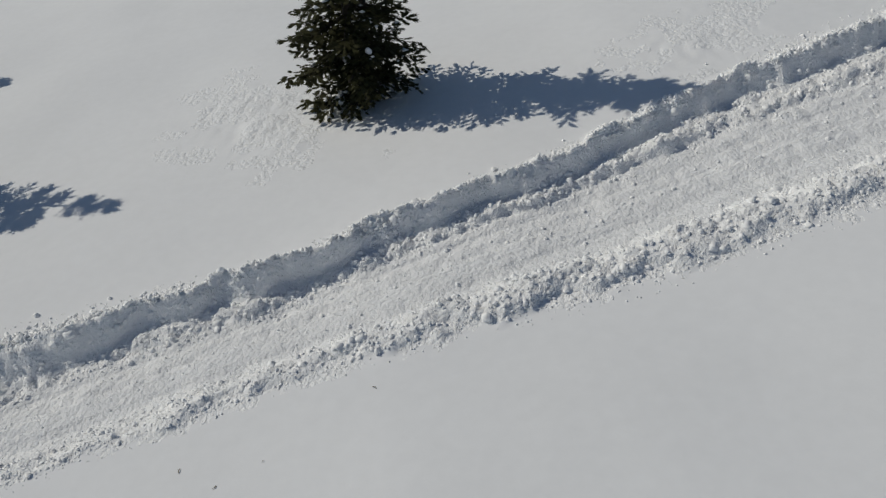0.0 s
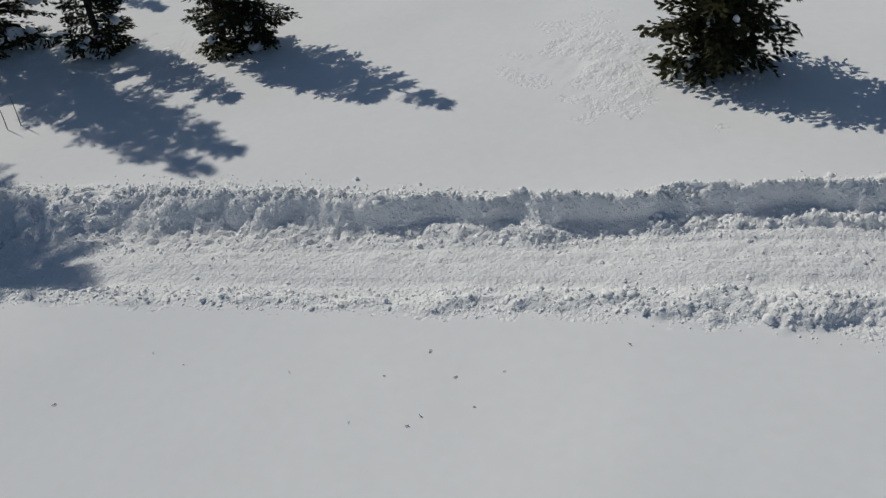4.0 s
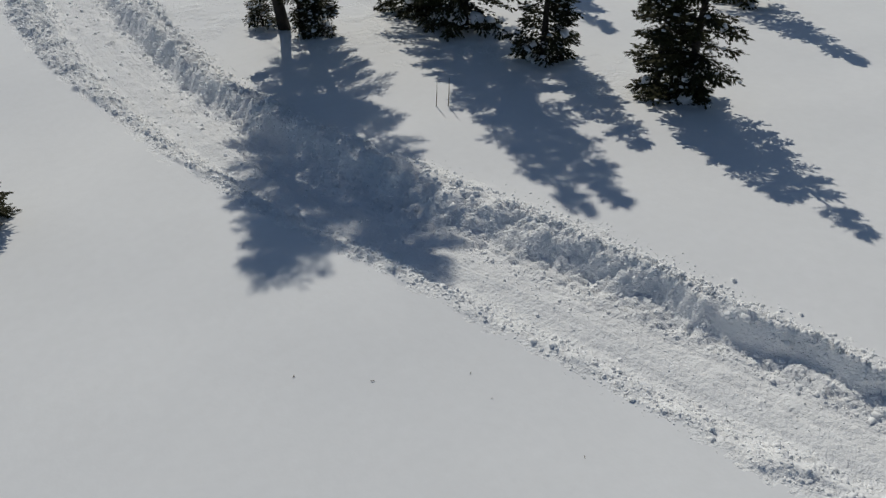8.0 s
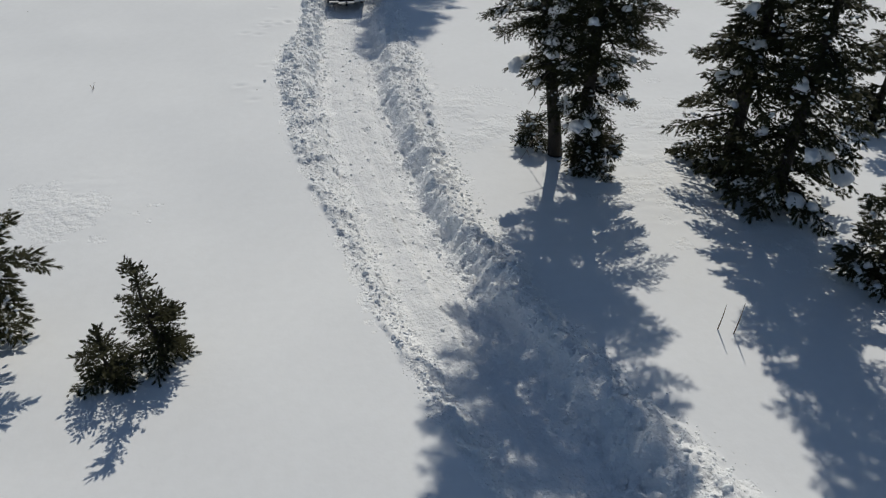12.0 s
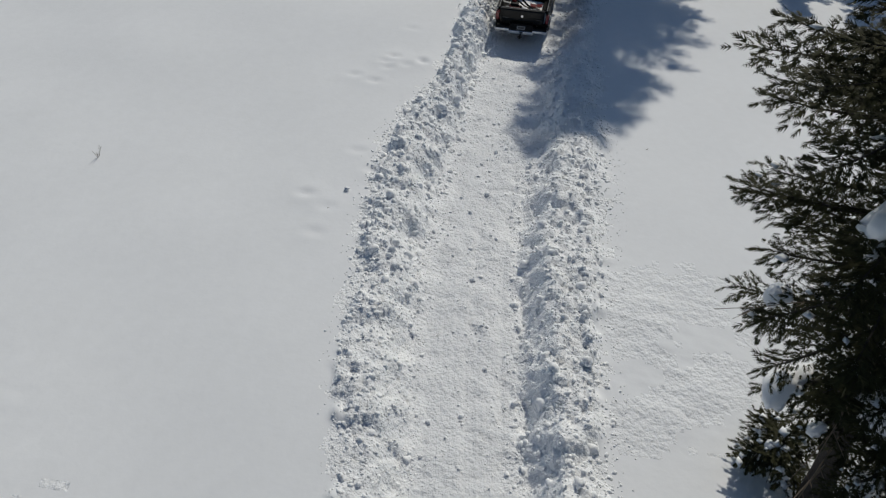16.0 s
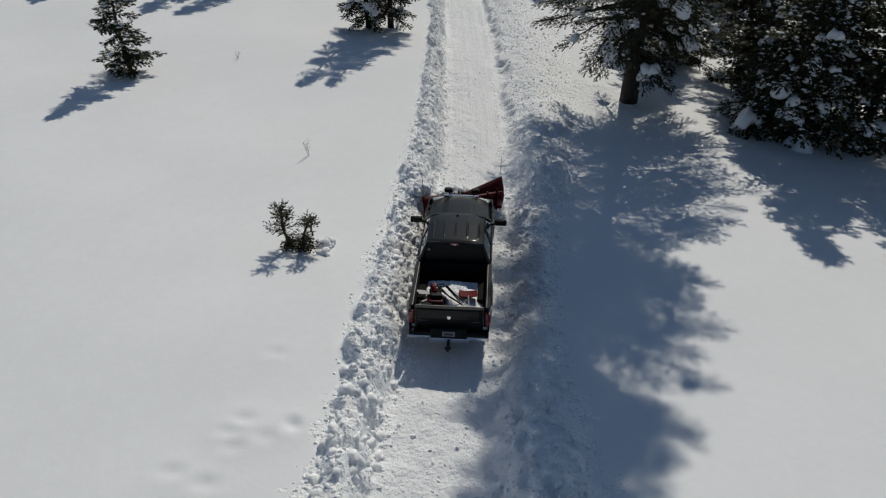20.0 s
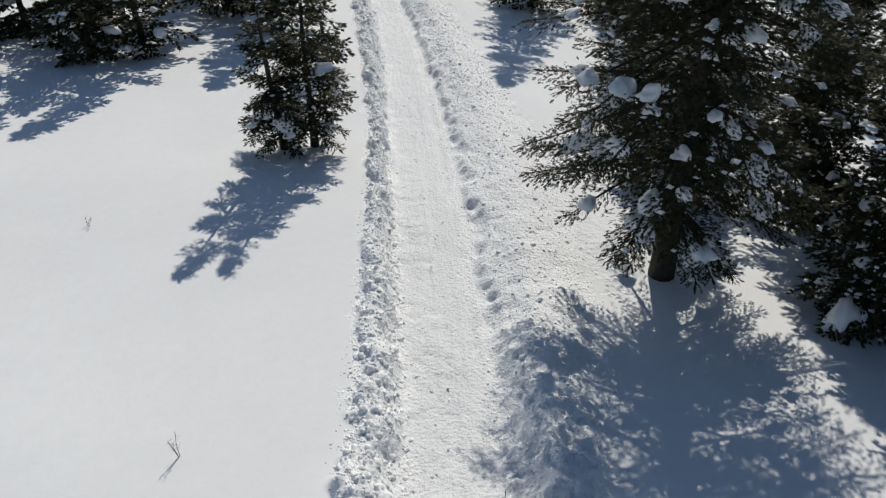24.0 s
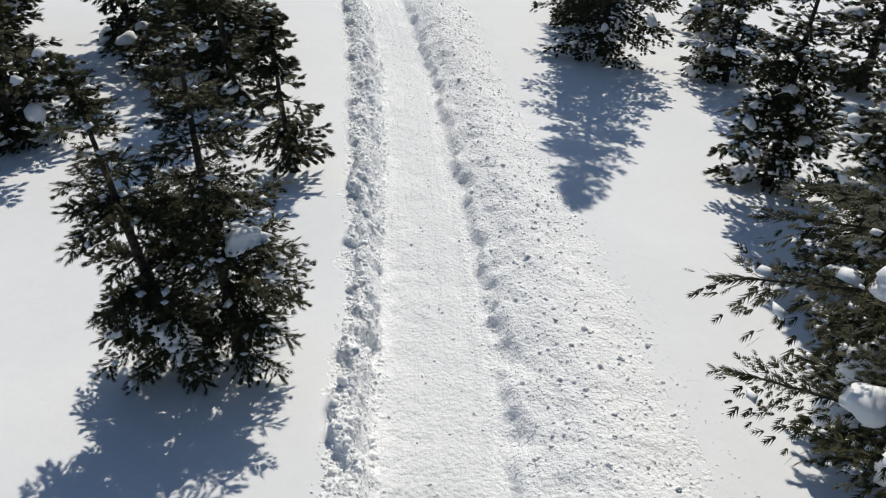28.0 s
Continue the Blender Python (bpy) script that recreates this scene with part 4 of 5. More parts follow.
for s in (1, -1):
    bed_side = part("bed_side", *flank(0.06, 1.88, lambda x: 1.36, s, 26), PAINT, truck, smooth=True)
    part("bed_rail", *rounded(0.06, 1.88, s * 0.94 - 0.045, s * 0.94 + 0.045, 1.35, 1.38, 0.012), BLACK, truck, "black cap along the bed side")
    part("rail_edge", *rounded(0.08, 1.84, s * 0.893 - 0.009, s * 0.893 + 0.009, 1.372, 1.386, 0.004), SHAFT, truck, "thin worn metal edge of the bed rail")
    for x0, x1, nm in ((1.92, 2.95, "rear_door"), (2.965, 4.05, "front_door")):
        door = part(nm, *flank(x0, x1, lambda x: BELT, s, 12), PAINT, truck, smooth=True)
        hx = x0 + 0.18
        part("door_handle", *rounded(hx, hx + 0.24, s * 1.0 - 0.005, s * 1.0 + 0.045, 1.06, 1.10, 0.012), CHROME, door, "chrome handle")
    part("front_fender", *flank(4.065, 5.62, lambda x: hood_z(x) - 0.05, s, 24), PAINT, truck, smooth=True)
    part("running_board", *rounded(2.0, 4.2, s * 0.9 - 0.1, s * 0.9 + 0.1, 0.40, 0.45, 0.015), BLACK, truck)
    part("snow_streak", *rounded(0.66, 0.86, s * 1.0 - 0.02, s * 1.0 + 0.03, 0.72, 0.9, 0.02), SNOW, truck, "snow stuck behind the wheel arch")
    # side windows between sloping pillars
    for x0, x1, nm in ((2.02, 2.9, "rear_side_window"), (3.0, 3.96, "front_side_window")):
        def pane(u, v, x0=x0, x1=x1):
            lean = 0.55 * v if x1 > 3.5 else 0
            x = x0 + 0.05 * v + (x1 - x0 - 0.05 * v - lean) * u
            return x, s * (0.945 - 0.2 * v ** 1.3), BELT + 0.01 + 0.5 * v
        part(nm, *sheet(pane, 6, 6, (0, -s * 0.012, 0)), GLASS, truck, "dark tinted glass", True)
    def pillar(u, v, xa=0.0, xb=0.0, w=0.1):
        return xa + (xb - xa) * v + w * (u - 0.5), s * (0.955 - 0.205 * v ** 1.3), BELT + 0.54 * v
    part("door_pillar", *sheet(lambda u, v: pillar(u, v, 2.95, 2.98, 0.09), 1, 6, (0, -s * 0.05, 0)), PAINT, truck, smooth=True)
    part("rear_pillar", *sheet(lambda u, v: pillar(u, v, 1.99, 2.10, 0.18), 2, 6, (0, -s * 0.07, 0)), PAINT, truck, smooth=True)
    part("windshield_pillar", *sheet(lambda u, v: pillar(u, v, 4.08, 3.42, 0.10), 2, 8, (0, -s * 0.06, 0)), PAINT, truck, smooth=True)
    mirror = part("mirror", *rounded(3.82, 3.95, s * 1.2 - 0.17, s * 1.2 + 0.17, 1.25, 1.42, 0.05, 3), BLACK, truck, smooth=True)
    part("mirror_arm", *rounded(3.86, 3.94, s * 0.98 - 0.08, s * 0.98 + 0.08, 1.25, 1.31, 0.02), BLACK, mirror)
    part("mirror_glass", *rounded(3.813, 3.819, s * 1.2 - 0.12, s * 1.2 + 0.12, 1.28, 1.39, 0.0), REAR_GLASS, mirror)
    # lamps
    part("tail_light", *rounded(-0.01, 0.12, s * 0.93 - 0.068, s * 0.93 + 0.068, 0.90, 1.25, 0.03, 3), RED_LAMP, truck, "red tail light", True)
    part("headlight", *moved(rounded(-0.16, 0.1, -0.2, 0.2, -0.11, 0.11, 0.05, 3), pose(5.56, s * 0.70, 0.93, 0, 8, s * 16)), LENS, truck, "clear headlight", True)
    part("door_mark", *rounded(4.12, 4.52, s * 1.0 - 0.012, s * 1.0 + 0.012, 1.0, 1.035, 0.004), GREYTRIM, truck)
    # wheels
    for axle in (FRONT_AXLE, REAR_AXLE):
        wheel = new("wheel", None)
        wheel.parent = truck
        wheel.location = (axle, s * 0.85, TYRE)
        part("tyre", *ring(TYRE, 0.28, 0.035), RUBBER, wheel, "black knobbly tyre", False)
        rim = [tube([(0, s * 0.05, 0), (0, s * 0.12, 0)], [0.255, 0.255], 24)]
        for k in range(5):
            a = 2 * math.pi * k / 5
            rim.append(moved(rounded(0.03, 0.25, -0.02, 0.02, -0.045, 0.045, 0.012), Matrix.Translation((0, s * 0.125, 0)) @ Matrix.Rotation(a, 4, "Y")))
        rim.append(tube([(0, s * 0.11, 0), (0, s * 0.16, 0)], [0.075, 0.06], 14))
        part("rim", *joined(rim), ALLOY, wheel, "dull alloy wheel")
        well = [(axle + 0.54 * math.cos(a), s * q, TYRE + 0.54 * math.sin(a)) for q in (0.55, 0.97) for a in np.linspace(-0.15, math.pi + 0.15, 17)]
        part("wheel_well", well, [(k, k + 1, k + 18, k + 17) for k in range(16)], BLACK, truck)

# roof, with ribs
def roof(u, v):
    x, t = 2.06 + 1.42 * u, 2 * v - 1
    e, g = min(1, max(0, (u - 0.12) / 0.1)), min(1, max(0, (0.72 - u) / 0.2))
    rib = 0.022 * max(0, math.cos(t * math.pi * 5)) ** 12 * e * e * (3 - 2 * e) * g * (abs(t) < 0.9)
    return x, 0.755 * t, 1.885 - 0.075 * abs(t) ** 3 - 0.045 * max(0, (u - 0.6) / 0.4) ** 2 - 0.05 * max(0, (0.12 - u) / 0.12) ** 2 + rib


part("roof", *sheet(roof, 60, 120, (0, 0, -0.05)), PAINT, truck, smooth=True)
part("windshield", *sheet(lambda u, v: (4.14 - 0.68 * v - 0.10 * (2 * u - 1) ** 2, (2 * u - 1) * (0.86 - 0.13 * v), BELT + 0.02 + 0.585 * v - 0.02 * (2 * u - 1) ** 2), 14, 8, (-0.012, 0, -0.008)), GLASS, truck, "sunlit windshield", True)
part("rear_window", *sheet(lambda u, v: (1.965 + 0.10 * v, (2 * u - 1) * (0.80 - 0.09 * v), 1.33 + 0.44 * v), 6, 4, (0.012, 0, 0)), REAR_GLASS, truck, "dark rear window")
part("cab_back", *sheet(lambda u, v: (1.93 + 0.05 * v, (2 * u - 1) * 0.93, 0.5 + 0.82 * v), 4, 4, (0.04, 0, 0)), PAINT, truck)
part("window_header", *sheet(lambda u, v: (2.055 + 0.02 * v, (2 * u - 1) * 0.75, 1.765 + 0.08 * v), 4, 2, (0.04, 0, 0)), PAINT, truck)
brake = part("brake_light", *rounded(2.02, 2.06, -0.12, 0.12, 1.805, 1.83, 0.008), RED_LAMP, truck, "small red brake light")
part("lamp_lens", *rounded(2.012, 2.022, -0.045, 0.045, 1.803, 1.832, 0.003), LENS, brake)
part("round_sticker", *tube([(1.99, 0.66, 1.67), (1.985, 0.66, 1.672)], [0.035, 0.035], 16), PLATE, truck, "round white sticker")
part("antenna_base", *rounded(3.28, 3.36, -0.03, 0.03, 1.875, 1.91, 0.012), BLACK, truck)
part("cab_floor", *rounded(1.98, 4.2, -0.9, 0.9, 0.44, 0.52, 0.01), BLACK, truck)
part("dashboard", *rounded(3.75, 4.12, -0.85, 0.85, 0.95, 1.2, 0.05), BLACK, truck)
part("firewall", *rounded(4.12, 4.17, -0.92, 0.92, 0.5, 1.2, 0.0), BLACK, truck)
for sx in (2.35, 3.2):
    for sy in (-0.42, 0.42):
        part("cab_seat", *joined([rounded(sx, sx + 0.5, sy - 0.27, sy + 0.27, 0.75, 0.95, 0.05), rounded(sx - 0.1, sx + 0.08, sy - 0.25, sy + 0.25, 0.9, 1.5, 0.06)]), SEAT, truck)


# hood, nose and bumpers
def hood(u, v):
    x, t = 4.14 + 1.48 * u, 2 * v - 1
    bulge = 0.045 * (1 - min(1, max(0, (abs(t) - 0.42) / 0.12))) * min(1, max(0, (1 - u) * 5)) * (0.4 + 0.6 * u)
    return x - 0.16 * t * t * u, t * (0.905 - 0.11 * u * u), hood_z(x) - 0.06 * abs(t) ** 3 + bulge


part("hood", *sheet(hood, 20, 30, (0, 0, -0.04)), PAINT, truck, smooth=True)
part("cowl", *rounded(4.1, 4.2, -0.86, 0.86, 1.2, 1.25, 0.015), BLACK, truck)
for s in (-0.4, 0.3):
    part("wiper", *tube([(4.15, s, 1.27), (4.0, s + 0.3, 1.36), (3.93, s + 0.5, 1.40)], [0.012, 0.01, 0.006], 5), BLACK, truck)
grille = part("grille", *rounded(5.5, 5.62, -0.5, 0.5, 0.74, 1.08, 0.03), BLACK, truck, "black grille in a chrome frame")
part("grille_frame", *joined([rounded(5.59, 5.65, -0.53, 0.53, 1.07, 1.12, 0.015), rounded(5.59, 5.65, -0.53, 0.53, 0.70, 0.745, 0.015), rounded(5.6, 5.65, -0.035, 0.035, 0.74, 1.08, 0.01),
                              rounded(5.6, 5.65, -0.5, 0.5, 0.895, 0.93, 0.01), rounded(5.59, 5.65, -0.54, -0.49, 0.72, 1.1, 0.012), rounded(5.59, 5.65, 0.49, 0.54, 0.72, 1.1, 0.012)]), CHROME, grille)
part("front_bumper", *sheet(lambda u, v: (5.74 - 0.22 * (2 * u - 1) ** 4, (2 * u - 1) * 0.97, 0.48 + 0.22 * v), 16, 4, (-0.08, 0, 0)), CHROME, truck, "chrome front bumper", True)
bumper = part("rear_bumper", *joined([rounded(-0.13, 0.08, 0.44, 0.97, 0.63, 0.75, 0.03), rounded(-0.13, 0.08, -0.97, -0.44, 0.63, 0.75, 0.03), rounded(-0.13, 0.06, -0.46, 0.46, 0.58, 0.68, 0.025)]), BLACK, truck, "black rear bumper")
part("bumper_edge", *joined([rounded(-0.15, 0.06, 0.44, 0.975, 0.55, 0.66, 0.02), rounded(-0.15, 0.06, -0.975, -0.44, 0.55, 0.66, 0.02), rounded(-0.15, 0.06, -0.46, 0.46, 0.46, 0.60, 0.02),
                              moved(rounded(-0.14, 0.05, -0.08, 0.08, -0.03, 0.03, 0.015), pose(0, 0.45, 0.57, 45, 0, 0)), moved(rounded(-0.14, 0.05, -0.08, 0.08, -0.03, 0.03, 0.015), pose(0, -0.45, 0.57, -45, 0, 0))]), CHROME, bumper, "chrome lower edge")
plate = part("licence_plate", *rounded(-0.155, -0.142, -0.155, 0.155, 0.66, 0.80, 0.006), PLATE, truck, "white plate")
part("plate_marks", *rounded(-0.159, -0.154, -0.11, 0.11, 0.70, 0.76, 0.001), GREYTRIM, plate)
part("plate_recess", *rounded(-0.13, 0.06, -0.44, 0.44, 0.66, 0.86, 0.01), BLACK, truck)
part("hitch", *joined([rounded(-0.42, -0.08, -0.035, 0.035, 0.42, 0.49, 0.008), tube([(-0.38, 0, 0.49), (-0.38, 0, 0.56)], [0.028, 0.025], 10), rounded(-0.36, -0.30, -0.075, 0.075, 0.435, 0.475, 0.01)]), STEEL, truck, "black tow hitch")
part("chassis", *joined([rounded(0.1, 5.5, 0.38, 0.5, 0.42, 0.56, 0.01), rounded(0.1, 5.5, -0.5, -0.38, 0.42, 0.56, 0.01), rounded(1.2, 1.36, -0.75, 0.75, 0.32, 0.46, 0.04), rounded(4.78, 4.94, -0.75, 0.75, 0.32, 0.46, 0.04)]), STEEL, truck)

# bed and tailgate
part("bed_floor", *rounded(0.1, 1.88, -0.93, 0.93, 0.80, 0.85, 0.0), LINER, truck)
part("bed_front_wall", *rounded(1.84, 1.90, -0.93, 0.93, 0.85, 1.36, 0.01), LINER, truck)
for s in (1, -1):
    part("bed_inner_wall", *rounded(0.12, 1.84, s * 0.885 - 0.03, s * 0.885 + 0.03, 0.85, 1.35, 0.01), LINER, truck)
    part("wheel_hump", *rounded(0.8, 1.75, s * 0.76 - 0.11, s * 0.76 + 0.11, 0.85, 1.05, 0.05), LINER, truck)
tailgate = part("tailgate", *sheet(lambda u, v: (0.0 - 0.035 * math.sin(v * math.pi) - 0.02 * v, (2 * u - 1) * 0.825, 0.80 + 0.56 * v), 12, 10, (0.08, 0, 0)), PAINT, truck, smooth=True)
part("tailgate_cap", *rounded(-0.02, 0.09, -0.84, 0.84, 1.355, 1.372, 0.007), BLACK, tailgate)
part("tailgate_edge", *rounded(0.074, 0.092, -0.82, 0.82, 1.368, 1.380, 0.004), SHAFT, tailgate, "thin worn metal edge")
part("tailgate_liner", *rounded(0.082, 0.095, -0.80, 0.80, 0.86, 1.34, 0.004), LINER, tailgate)
emblem = [(0.045, 0.045), (-0.045, 0.045), (-0.04, -0.015), (0, -0.05), (0.04, -0.015)]
part("emblem", [(-0.052, y, 1.13 + z) for y, z in emblem] + [(-0.02, y, 1.13 + z) for y, z in emblem], [(0, 1, 2, 3, 4), (9, 8, 7, 6, 5)] + [(i, (i + 1) % 5, 5 + (i + 1) % 5, 5 + i) for i in range(5)], CHROME, tailgate, "plain chrome shield")
part("tailgate_mark", *rounded(-0.052, -0.02, 0.52, 0.74, 1.02, 1.05, 0.004), GREYTRIM, tailgate)
part("tailgate_mark", *rounded(-0.052, -0.02, -0.74, -0.55, 1.02, 1.05, 0.004), GREYTRIM, tailgate)

# plow: two red wings on a black frame
def wing(s, length, h_in, h_out):
    """A moldboard that curls forward at its top and flares towards its outer end."""
    def fn(u, v):
        h = h_in + (h_out - h_in) * u
        return 0.20 * (2 * v - 1) ** 2 - 0.2 + 0.10 * v * u, s * length * u, h * v
    return sheet(fn, 10, 8, (-0.02, 0, 0))


plow = part("plow_frame", *joined([tube([(5.5, 0.35, 0.5), (6.35, 0.0, 0.42)], [0.05, 0.05], 8), tube([(5.5, -0.35, 0.5), (6.35, 0.0, 0.42)], [0.05, 0.05], 8), rounded(5.66, 5.78, -0.42, 0.42, 0.5, 0.62, 0.02),
                                   tube([(5.74, 0.32, 0.55), (5.78, 0.32, 1.02)], [0.04, 0.035], 8), tube([(5.74, -0.32, 0.55), (5.78, -0.32, 1.02)], [0.04, 0.035], 8), rounded(5.73, 5.83, -0.4, 0.4, 0.96, 1.04, 0.015),
                                   tube([(5.78, 0, 1.0), (6.2, 0, 0.6)], [0.045, 0.045], 8), rounded(5.7, 5.95, -0.16, 0.16, 0.62, 0.84, 0.03), tube([(6.3, 0, 0.2), (6.32, 0, 0.85)], [0.06, 0.055], 10)]), STEEL, truck, "black plow lift frame")
for s, swing, n_out in ((-1, 22, 1.02), (1, -26, 0.82)):
    m = pose(6.36, 0, 0.06, 0, 0, s * swing * -1 if s < 0 else s * -swing)
    board = part("plow_wing", *moved(wing(s, 1.36, 0.7, n_out), m), PLOW_RED, plow, "scuffed dark red plow wing", True)
    ribs = [moved(rounded(-0.26, -0.16, s * q - 0.02, s * q + 0.02, 0.03, 0.6 + 0.15 * q, 0.008), m) for q in (0.12, 0.45, 0.78, 1.1)]
    ribs += [moved(rounded(-0.24, -0.16, min(0.06 * s, 1.28 * s), max(0.06 * s, 1.28 * s), z, z + 0.06, 0.01), m) for z in (0.06, 0.36, 0.6)]
    part("wing_rib", *joined(ribs), PLOW_RED, board)
    part("cutting_edge", *moved(rounded(-0.03, 0.03, min(0.02 * s, 1.3 * s), max(0.02 * s, 1.3 * s), -0.08, 0.1, 0.008), m), STEEL, board, "worn steel cutting edge")
    part("marker_rod", *moved(tube([(0.06, s * 1.28, n_out - 0.05), (0.10, s * 1.33, n_out + 0.68)], [0.008, 0.006], 5), m), STEEL, board, "thin black marker rod")
    part("wing_cylinder", *joined([tube([(5.9, s * 0.3, 0.5), tuple(m @ Vector((-0.2, s * 0.7, 0.34)))], [0.045, 0.04], 8), tube([(6.0, s * 0.35, 0.52), tuple(m @ Vector((-0.2, s * 0.72, 0.36)))], [0.025, 0.025], 6)]), STEEL, plow)
    stalk = part("plow_light_stalk", *tube([(5.8, s * 0.34, 0.98), (5.84, s * 0.38, 1.04), (5.86, s * 0.40, 1.12)], [0.025, 0.022, 0.02], 6), STEEL, plow)
    part("plow_light", *rounded(5.78, 5.93, s * 0.42 - 0.12, s * 0.42 + 0.12, 1.09, 1.22, 0.04, 2), BLACK, stalk, "black auxiliary light")
hoses = [tube([(5.8, y, 0.84), (6.0, y * 1.8, 0.98 + 0.03 * k), (6.15, y * 2.6, 0.8), (6.25, y * 3, 0.55)], [0.014] * 4, 5) for k, y in enumerate((-0.16, -0.08, 0.06, 0.15))]
part("hydraulic_hose", *joined(hoses), BLACK, plow)

TRUCK_POSE = pose(-53.12, 5.06, -0.42, 0, 7.7, 175.7)
truck.matrix_world = TRUCK_POSE


def lengthened(x):
    """The crew cab and the long bed: lengths measured from the cab's back."""
    return 2 + (x - 2) * (1.11 if x < 2 else 1.16)


for piece in truck.children_recursive:
    if piece.type == "MESH" and not piece.parent.name.startswith("wheel"):
        for vert in piece.data.vertices:
            vert.co.x = lengthened(vert.co.x)
    elif piece.name.split(".")[0] == "wheel":
        piece.location.x = lengthened(piece.location.x)


# ---- load in the bed ----
def heap(name, x0, x1, y0, y1, z, high, mat, label, n=40, seed=3):
    """A rough mound of snow with a flat foot."""
    def fn(u, v):
        x, y = x0 + (x1 - x0) * u, y0 + (y1 - y0) * v
        rise = (16 * u * (1 - u) * v * (1 - v)) ** 0.8
        a, b = np.array([x]), np.array([y])
        q = 1 + 0.35 * float(soft_noise(a, b, 0.3, seed)[0]) + 0.15 * float(soft_noise(a, b, 0.11, seed + 1)[0])
        return x, y, z + high * rise * q + (0.03 * float(lumps(a, b, 0.13, seed + 2)[0]) if rise > 0.15 else 0)
    ob = part(name, *sheet(fn, n, n, (0, 0, -0.04)), mat, None, label, True)
    ob.matrix_world = TRUCK_POSE
    return ob


tagged(heap("bed_snow", -0.09, 1.72, -0.84, 0.84, 0.87, 0.20, BROKEN, "dirty white snow lying in the truck bed", 60), category="snow")

shovel = new("snow_shovel", None)
tagged(shovel, "dark red snow shovel with a thin grey shaft", "shovel")
part("blade", *sheet(lambda u, v: (0.30 * u - 0.15, 0.46 * v - 0.23, 0.03 * (2 * v - 1) ** 2 + 0.03 * (2 * u - 1) ** 2), 10, 12, (0, 0, -0.015)), SHOVEL_RED, shovel, "dark red scoop", True)
for k in (-0.12, 0.0, 0.12):
    part("blade_rib", *rounded(-0.13, 0.13, k - 0.01, k + 0.01, 0.0, 0.025, 0.006), SHOVEL_RED, shovel)
part("shaft", *tube([(-0.12, 0, 0.04), (-0.4, 0.0, 0.05), (-0.78, 0.01, 0.06)], [0.015] * 3, 8), SHAFT, shovel)
part("grip", *tube([(-0.80, -0.05, 0.06), (-0.80, 0.06, 0.06)], [0.018] * 2, 8), STEEL, shovel, "black grip")
shovel.matrix_world = TRUCK_POSE @ pose(0.80, -0.42, 1.10, 0, 4, 4)

second = new("snow_shovel", None)
tagged(second, "worn snow shovel lying on the snow heap", "shovel")
part("shaft", *tube([(0.42, 0, 0.0), (0.0, 0.0, 0.02), (-0.4, 0.0, 0.04)], [0.014] * 3, 8), SHAFT, second, "pale shaft")
part("grip", *tube([(-0.41, -0.05, 0.04), (-0.41, 0.06, 0.04)], [0.018] * 2, 8), STEEL, second)
second.matrix_world = TRUCK_POSE @ pose(0.36, -0.22, 1.10, 0, 4, -38)

thrower = new("snow_thrower", None)
tagged(thrower, "black and dark red snow thrower lying in the bed", "snow thrower")
part("housing", *rounded(-0.26, 0.16, -0.2, 0.2, 0.0, 0.2, 0.05, 3), PLOW_RED, thrower, "dark red housing", True)
part("engine_cover", *rounded(-0.14, 0.26, -0.16, 0.14, 0.18, 0.3, 0.04, 3), BLACK, thrower, smooth=True)
part("chute", *tube([(0.06, 0.0, 0.28), (0.16, 0.04, 0.34), (0.26, 0.06, 0.36)], [0.07, 0.075, 0.08], 10), SHOVEL_RED, thrower, "red chute")
part("chute_rim", *ring(0.085, 0.03, 0.0, 18), GREYSHEET, thrower).matrix_local = pose(0.23, 0.05, 0.38, 60, 0, 20)
for k, (x, y) in enumerate(((0.32, -0.22), (0.22, -0.30), (0.36, 0.02), (0.1, -0.14))):
    part("handle_bar", *tube([(x, y * 0.4 + 0.05, 0.34), (x + 0.04, y, 0.36), (x - 0.22, y - 0.16, 0.30), (x - 0.5, y - 0.34 - 0.05 * k, 0.22)], [0.02] * 4, 7), BLACK, thrower, "bent black handle")
part("side_panel", *moved(rounded(-0.16, 0.14, -0.14, 0.14, 0.0, 0.012, 0.004), pose(0.12, 0.32, 0.24, 12, 8, 20)), GREYSHEET, thrower, "flat grey sheet")
part("lower_panel", *moved(rounded(-0.2, 0.16, -0.14, 0.14, 0.0, 0.02, 0.006), pose(-0.2, 0.28, 0.14, 8, 10, 14)), BLACK, thrower, "black cover")
part("skid", *moved(rounded(-0.12, 0.1, -0.02, 0.02, 0.0, 0.02, 0.006), pose(-0.2, 0.28, 0.18, 8, 10, -38)), GREYSHEET, thrower, "pale metal skid")
for k in (-0.2, 0.2):
    part("small_wheel", *moved(ring(0.12, 0.07, 0.02, 20), pose(-0.05, k * 1.2, 0.1)), RUBBER, thrower)
thrower.matrix_world = TRUCK_POSE @ pose(0.52, 0.40, 0.99, 4, 4, 8)


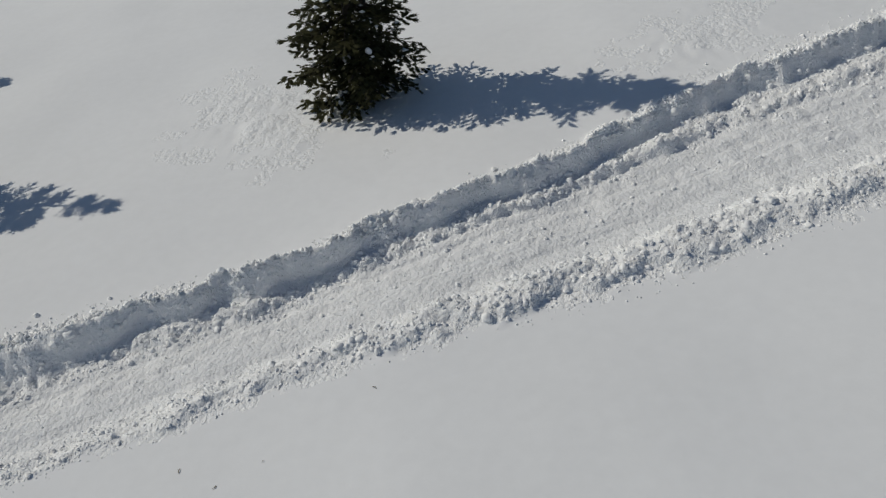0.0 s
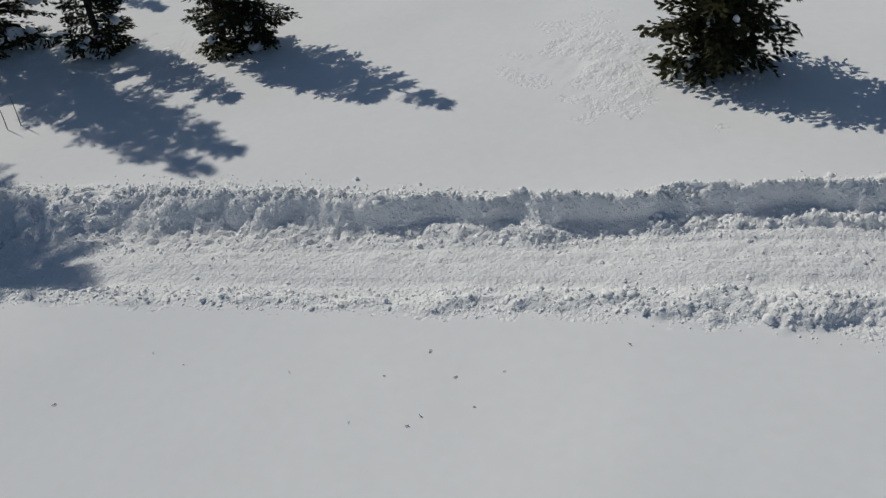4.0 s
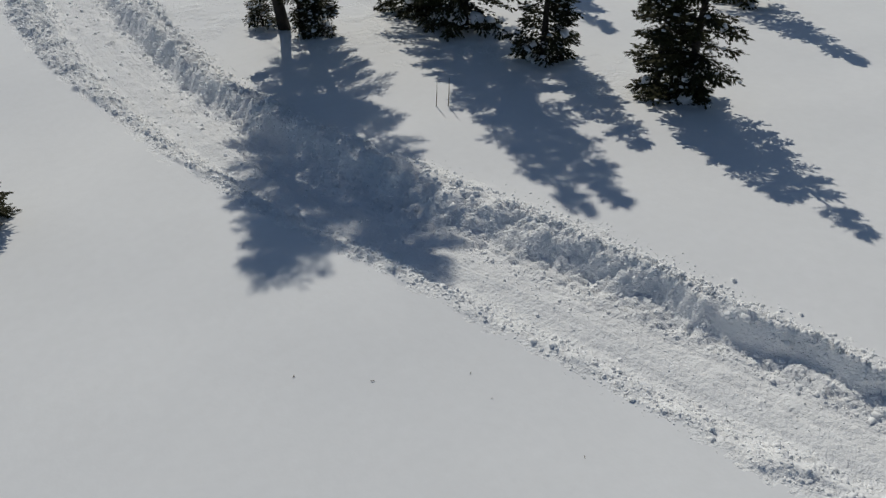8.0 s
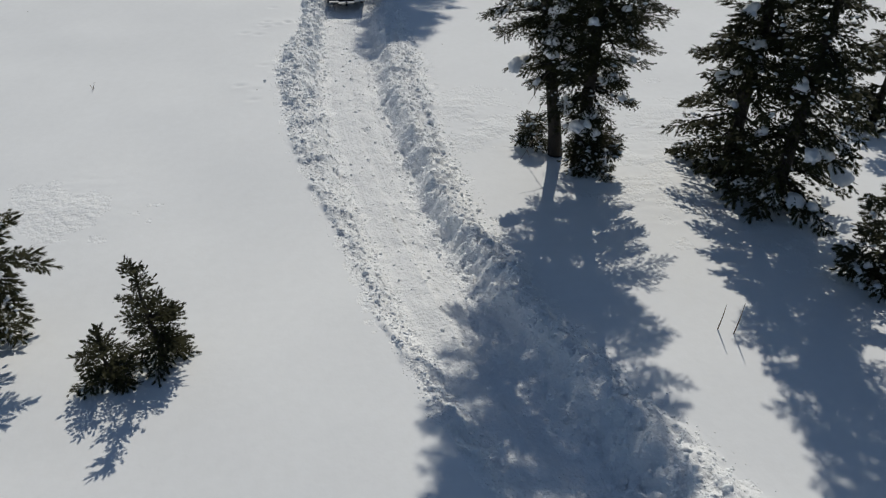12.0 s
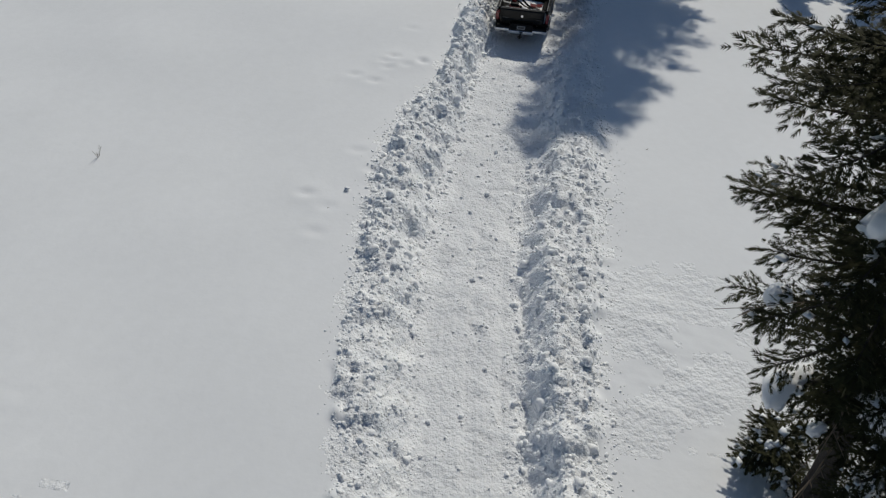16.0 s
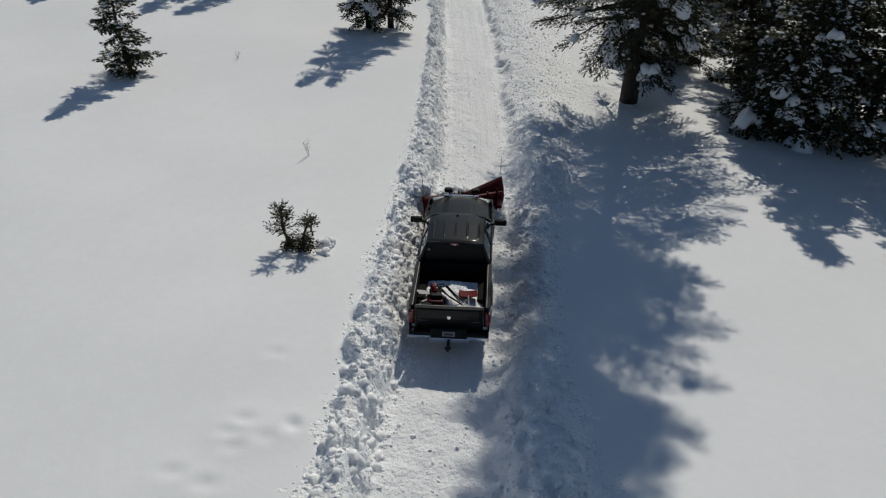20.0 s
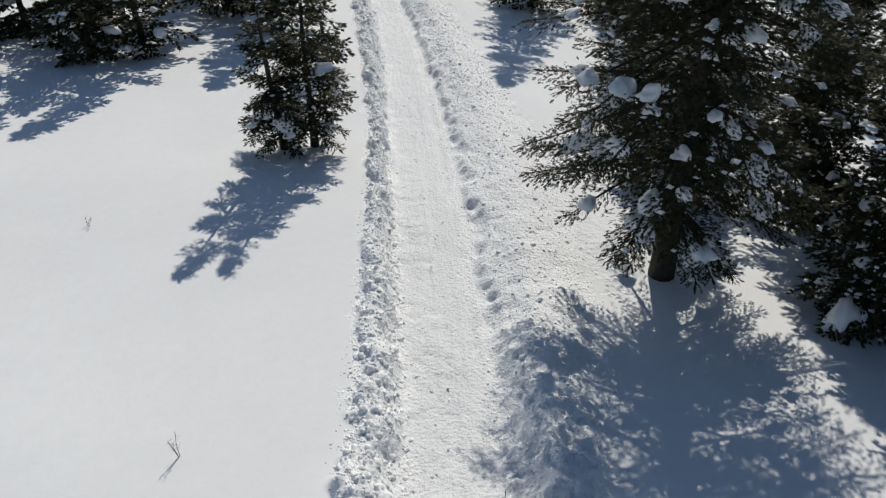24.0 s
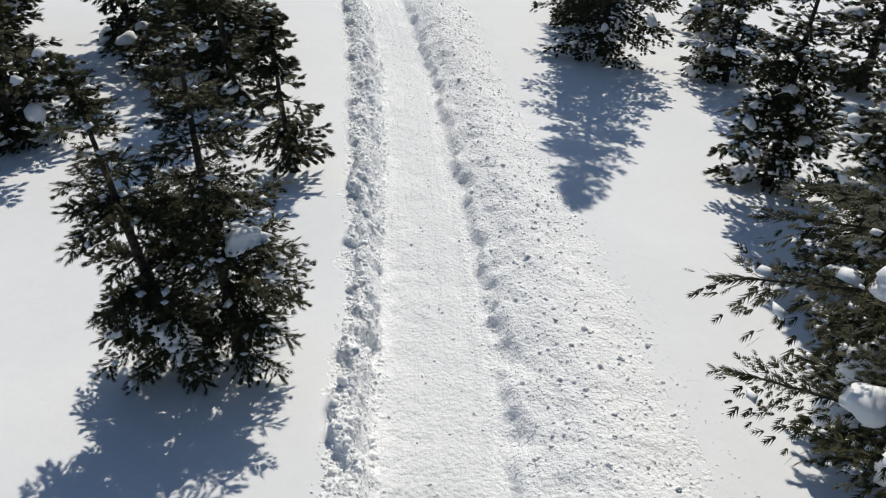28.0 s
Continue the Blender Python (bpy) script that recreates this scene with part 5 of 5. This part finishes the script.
# ---- snow pushed up before the plow ----
def pile(n, seed):
    r = np.random.default_rng(seed)
    v, f = BALL2
    a = np.clip(r.normal(0, 1, (n, 2)), -1.7, 1.7) * np.array([0.40, 0.85])
    m = np.array(TRUCK_POSE)
    local = np.stack([7.5 + a[:, 0] - 0.25 * a[:, 1], 0.2 + a[:, 1], np.zeros(n)], -1)
    at = local @ m[:3, :3].T + m[:3, 3]
    size = 0.05 * 4.2 ** (r.random(n) ** 1.6)
    hill = 0.75 * np.exp(-(a[:, 0] / 0.5) ** 2 - (a[:, 1] / 1.2) ** 2)
    at[:, 2] = snow_level(at[:, 0], at[:, 1]) + hill * r.uniform(0.15, 1, n) ** 0.6
    p = v[None] * r.uniform(0.62, 1.25, (n, len(v), 1)) * (size[:, None, None] * r.uniform(0.7, 1.3, (n, 1, 3))) + at[:, None]
    ob = bulk("snow_pile", p.reshape(-1, 3), (f[None] + (np.arange(n) * len(v))[:, None, None]).reshape(-1, 3), BROKEN)
    return tagged(ob, "broken snow heaped up before the plow", "snow pile", kind="stuff")


pile(700, 5)


# ---- small things on the snow ----
def level(x, y):
    return float(snow_level(np.array([x]), np.array([y]))[0])


def weed(x, y, tall, seed, label):
    """A leafless young shrub poking out of the snow."""
    r = np.random.default_rng(seed)
    thing = new("bare_shrub", None)
    tagged(thing, label, "shrub", "bare shrubs poking out of the snow")
    for k in range(3):
        a = r.random() * 6.28
        top = np.array([0.16 * math.cos(a), 0.16 * math.sin(a), tall * r.uniform(0.7, 1)])
        part("stem", *tube([(0, 0, -0.15), tuple(top * 0.5 + r.normal(0, 0.02, 3)), tuple(top)], [0.009, 0.006, 0.003], 5), TWIG, thing)
        side = []
        for q in np.linspace(0.35, 0.95, 5):
            b = r.random() * 6.28
            e = top * q + np.array([math.cos(b), math.sin(b), 0.8]) * tall * 0.16
            side.append(tube([tuple(top * q), tuple(e)], [0.004, 0.002], 4))
        tagged(part("twigs", *joined(side), TWIG, thing), kind="stuff")
    thing.location = (x, y, level(x, y))
    return thing


weed(-63.3, 0.3, 0.65, 1, "bare brown shrub tip sticking out of smooth snow")
weed(-73.1, -4.2, 0.35, 2, "thin brown stalk bent over in the snow")
weed(-42.4, -6.7, 0.3, 3, "small pale shrub tip in open snow")
for x, y, tall in ((-22.5, 13.4, 1.15), (-22.75, 13.05, 0.95)):
    stick = part("stick", *tube([(0, 0, -0.2), (0.02, 0.03, tall * 0.5), (-0.02, 0.06, tall)], [0.018, 0.015, 0.007], 6), TWIG, None, "thin dead stick standing upright in the snow")
    tagged(stick, category="stick", group="sticks in the snow")
    stick.location = (x, y, level(x, y))

r = np.random.default_rng(12)
bit = None
for x, y in ((-5.06, 9.13), (-3.4, 9.13), (-10.78, 6.92), (-9.9, 6.91), (-12.84, 3.51), (-3.58, 8.1), (-5.65, 8.2), (-7.59, 7.59), (-4.45, 7.54), (-5.7, 6.9), (-11.75, 4.95), (-1.33, 10.62), (-4.58, 7.23), (-4.26, 8.67),
             (-41.05, 0.35), (-45.8, 9.3), (-42.9, -6.9), (-53.9, -12.1), (-71.4, 11.9), (-75.0, 11.9)):
    m = Matrix.Translation((x, y, level(x, y) + 0.015)) @ Matrix.Rotation(r.random() * 6.28, 4, "Z") @ Matrix.Scale(float(r.uniform(0.5, 0.95)), 4)
    if bit is None:
        bit = part("fallen_twig", *joined([tube([(-0.05, 0, 0), (0.01, 0.01, 0.012), (0.06, -0.01, 0)], [0.010, 0.010, 0.005], 5), tube([(0.0, 0.01, 0.01), (0.03, 0.04, 0.015)], [0.004, 0.002], 4)]), TWIG, None, "bit of dead twig lying on the snow")
        tagged(bit, category="twig", group="fallen twigs")
        bit.matrix_world = m
    else:
        copy_thing(bit, m)

for k, (x, y, s) in enumerate(((-57.15, 1.55, 0.40), (-56.7, 1.6, 0.26), (-57.0, 1.15, 0.15), (-0.6, 16.7, 0.24), (8.2, 15.9, 0.2), (-41.9, 0.7, 0.12))):
    block = new("snow_block", CUSHIONS[k])
    tagged(block, "rounded block of fallen snow on the crust", "snow block", "fallen snow blocks")
    block.matrix_world = Matrix.Translation((x, y, level(x, y) + 0.06)) @ Matrix.Rotation(k * 1.3, 4, "Z") @ Matrix.Diagonal((s * 1.0, s * 1.1, s * 0.75, 1))
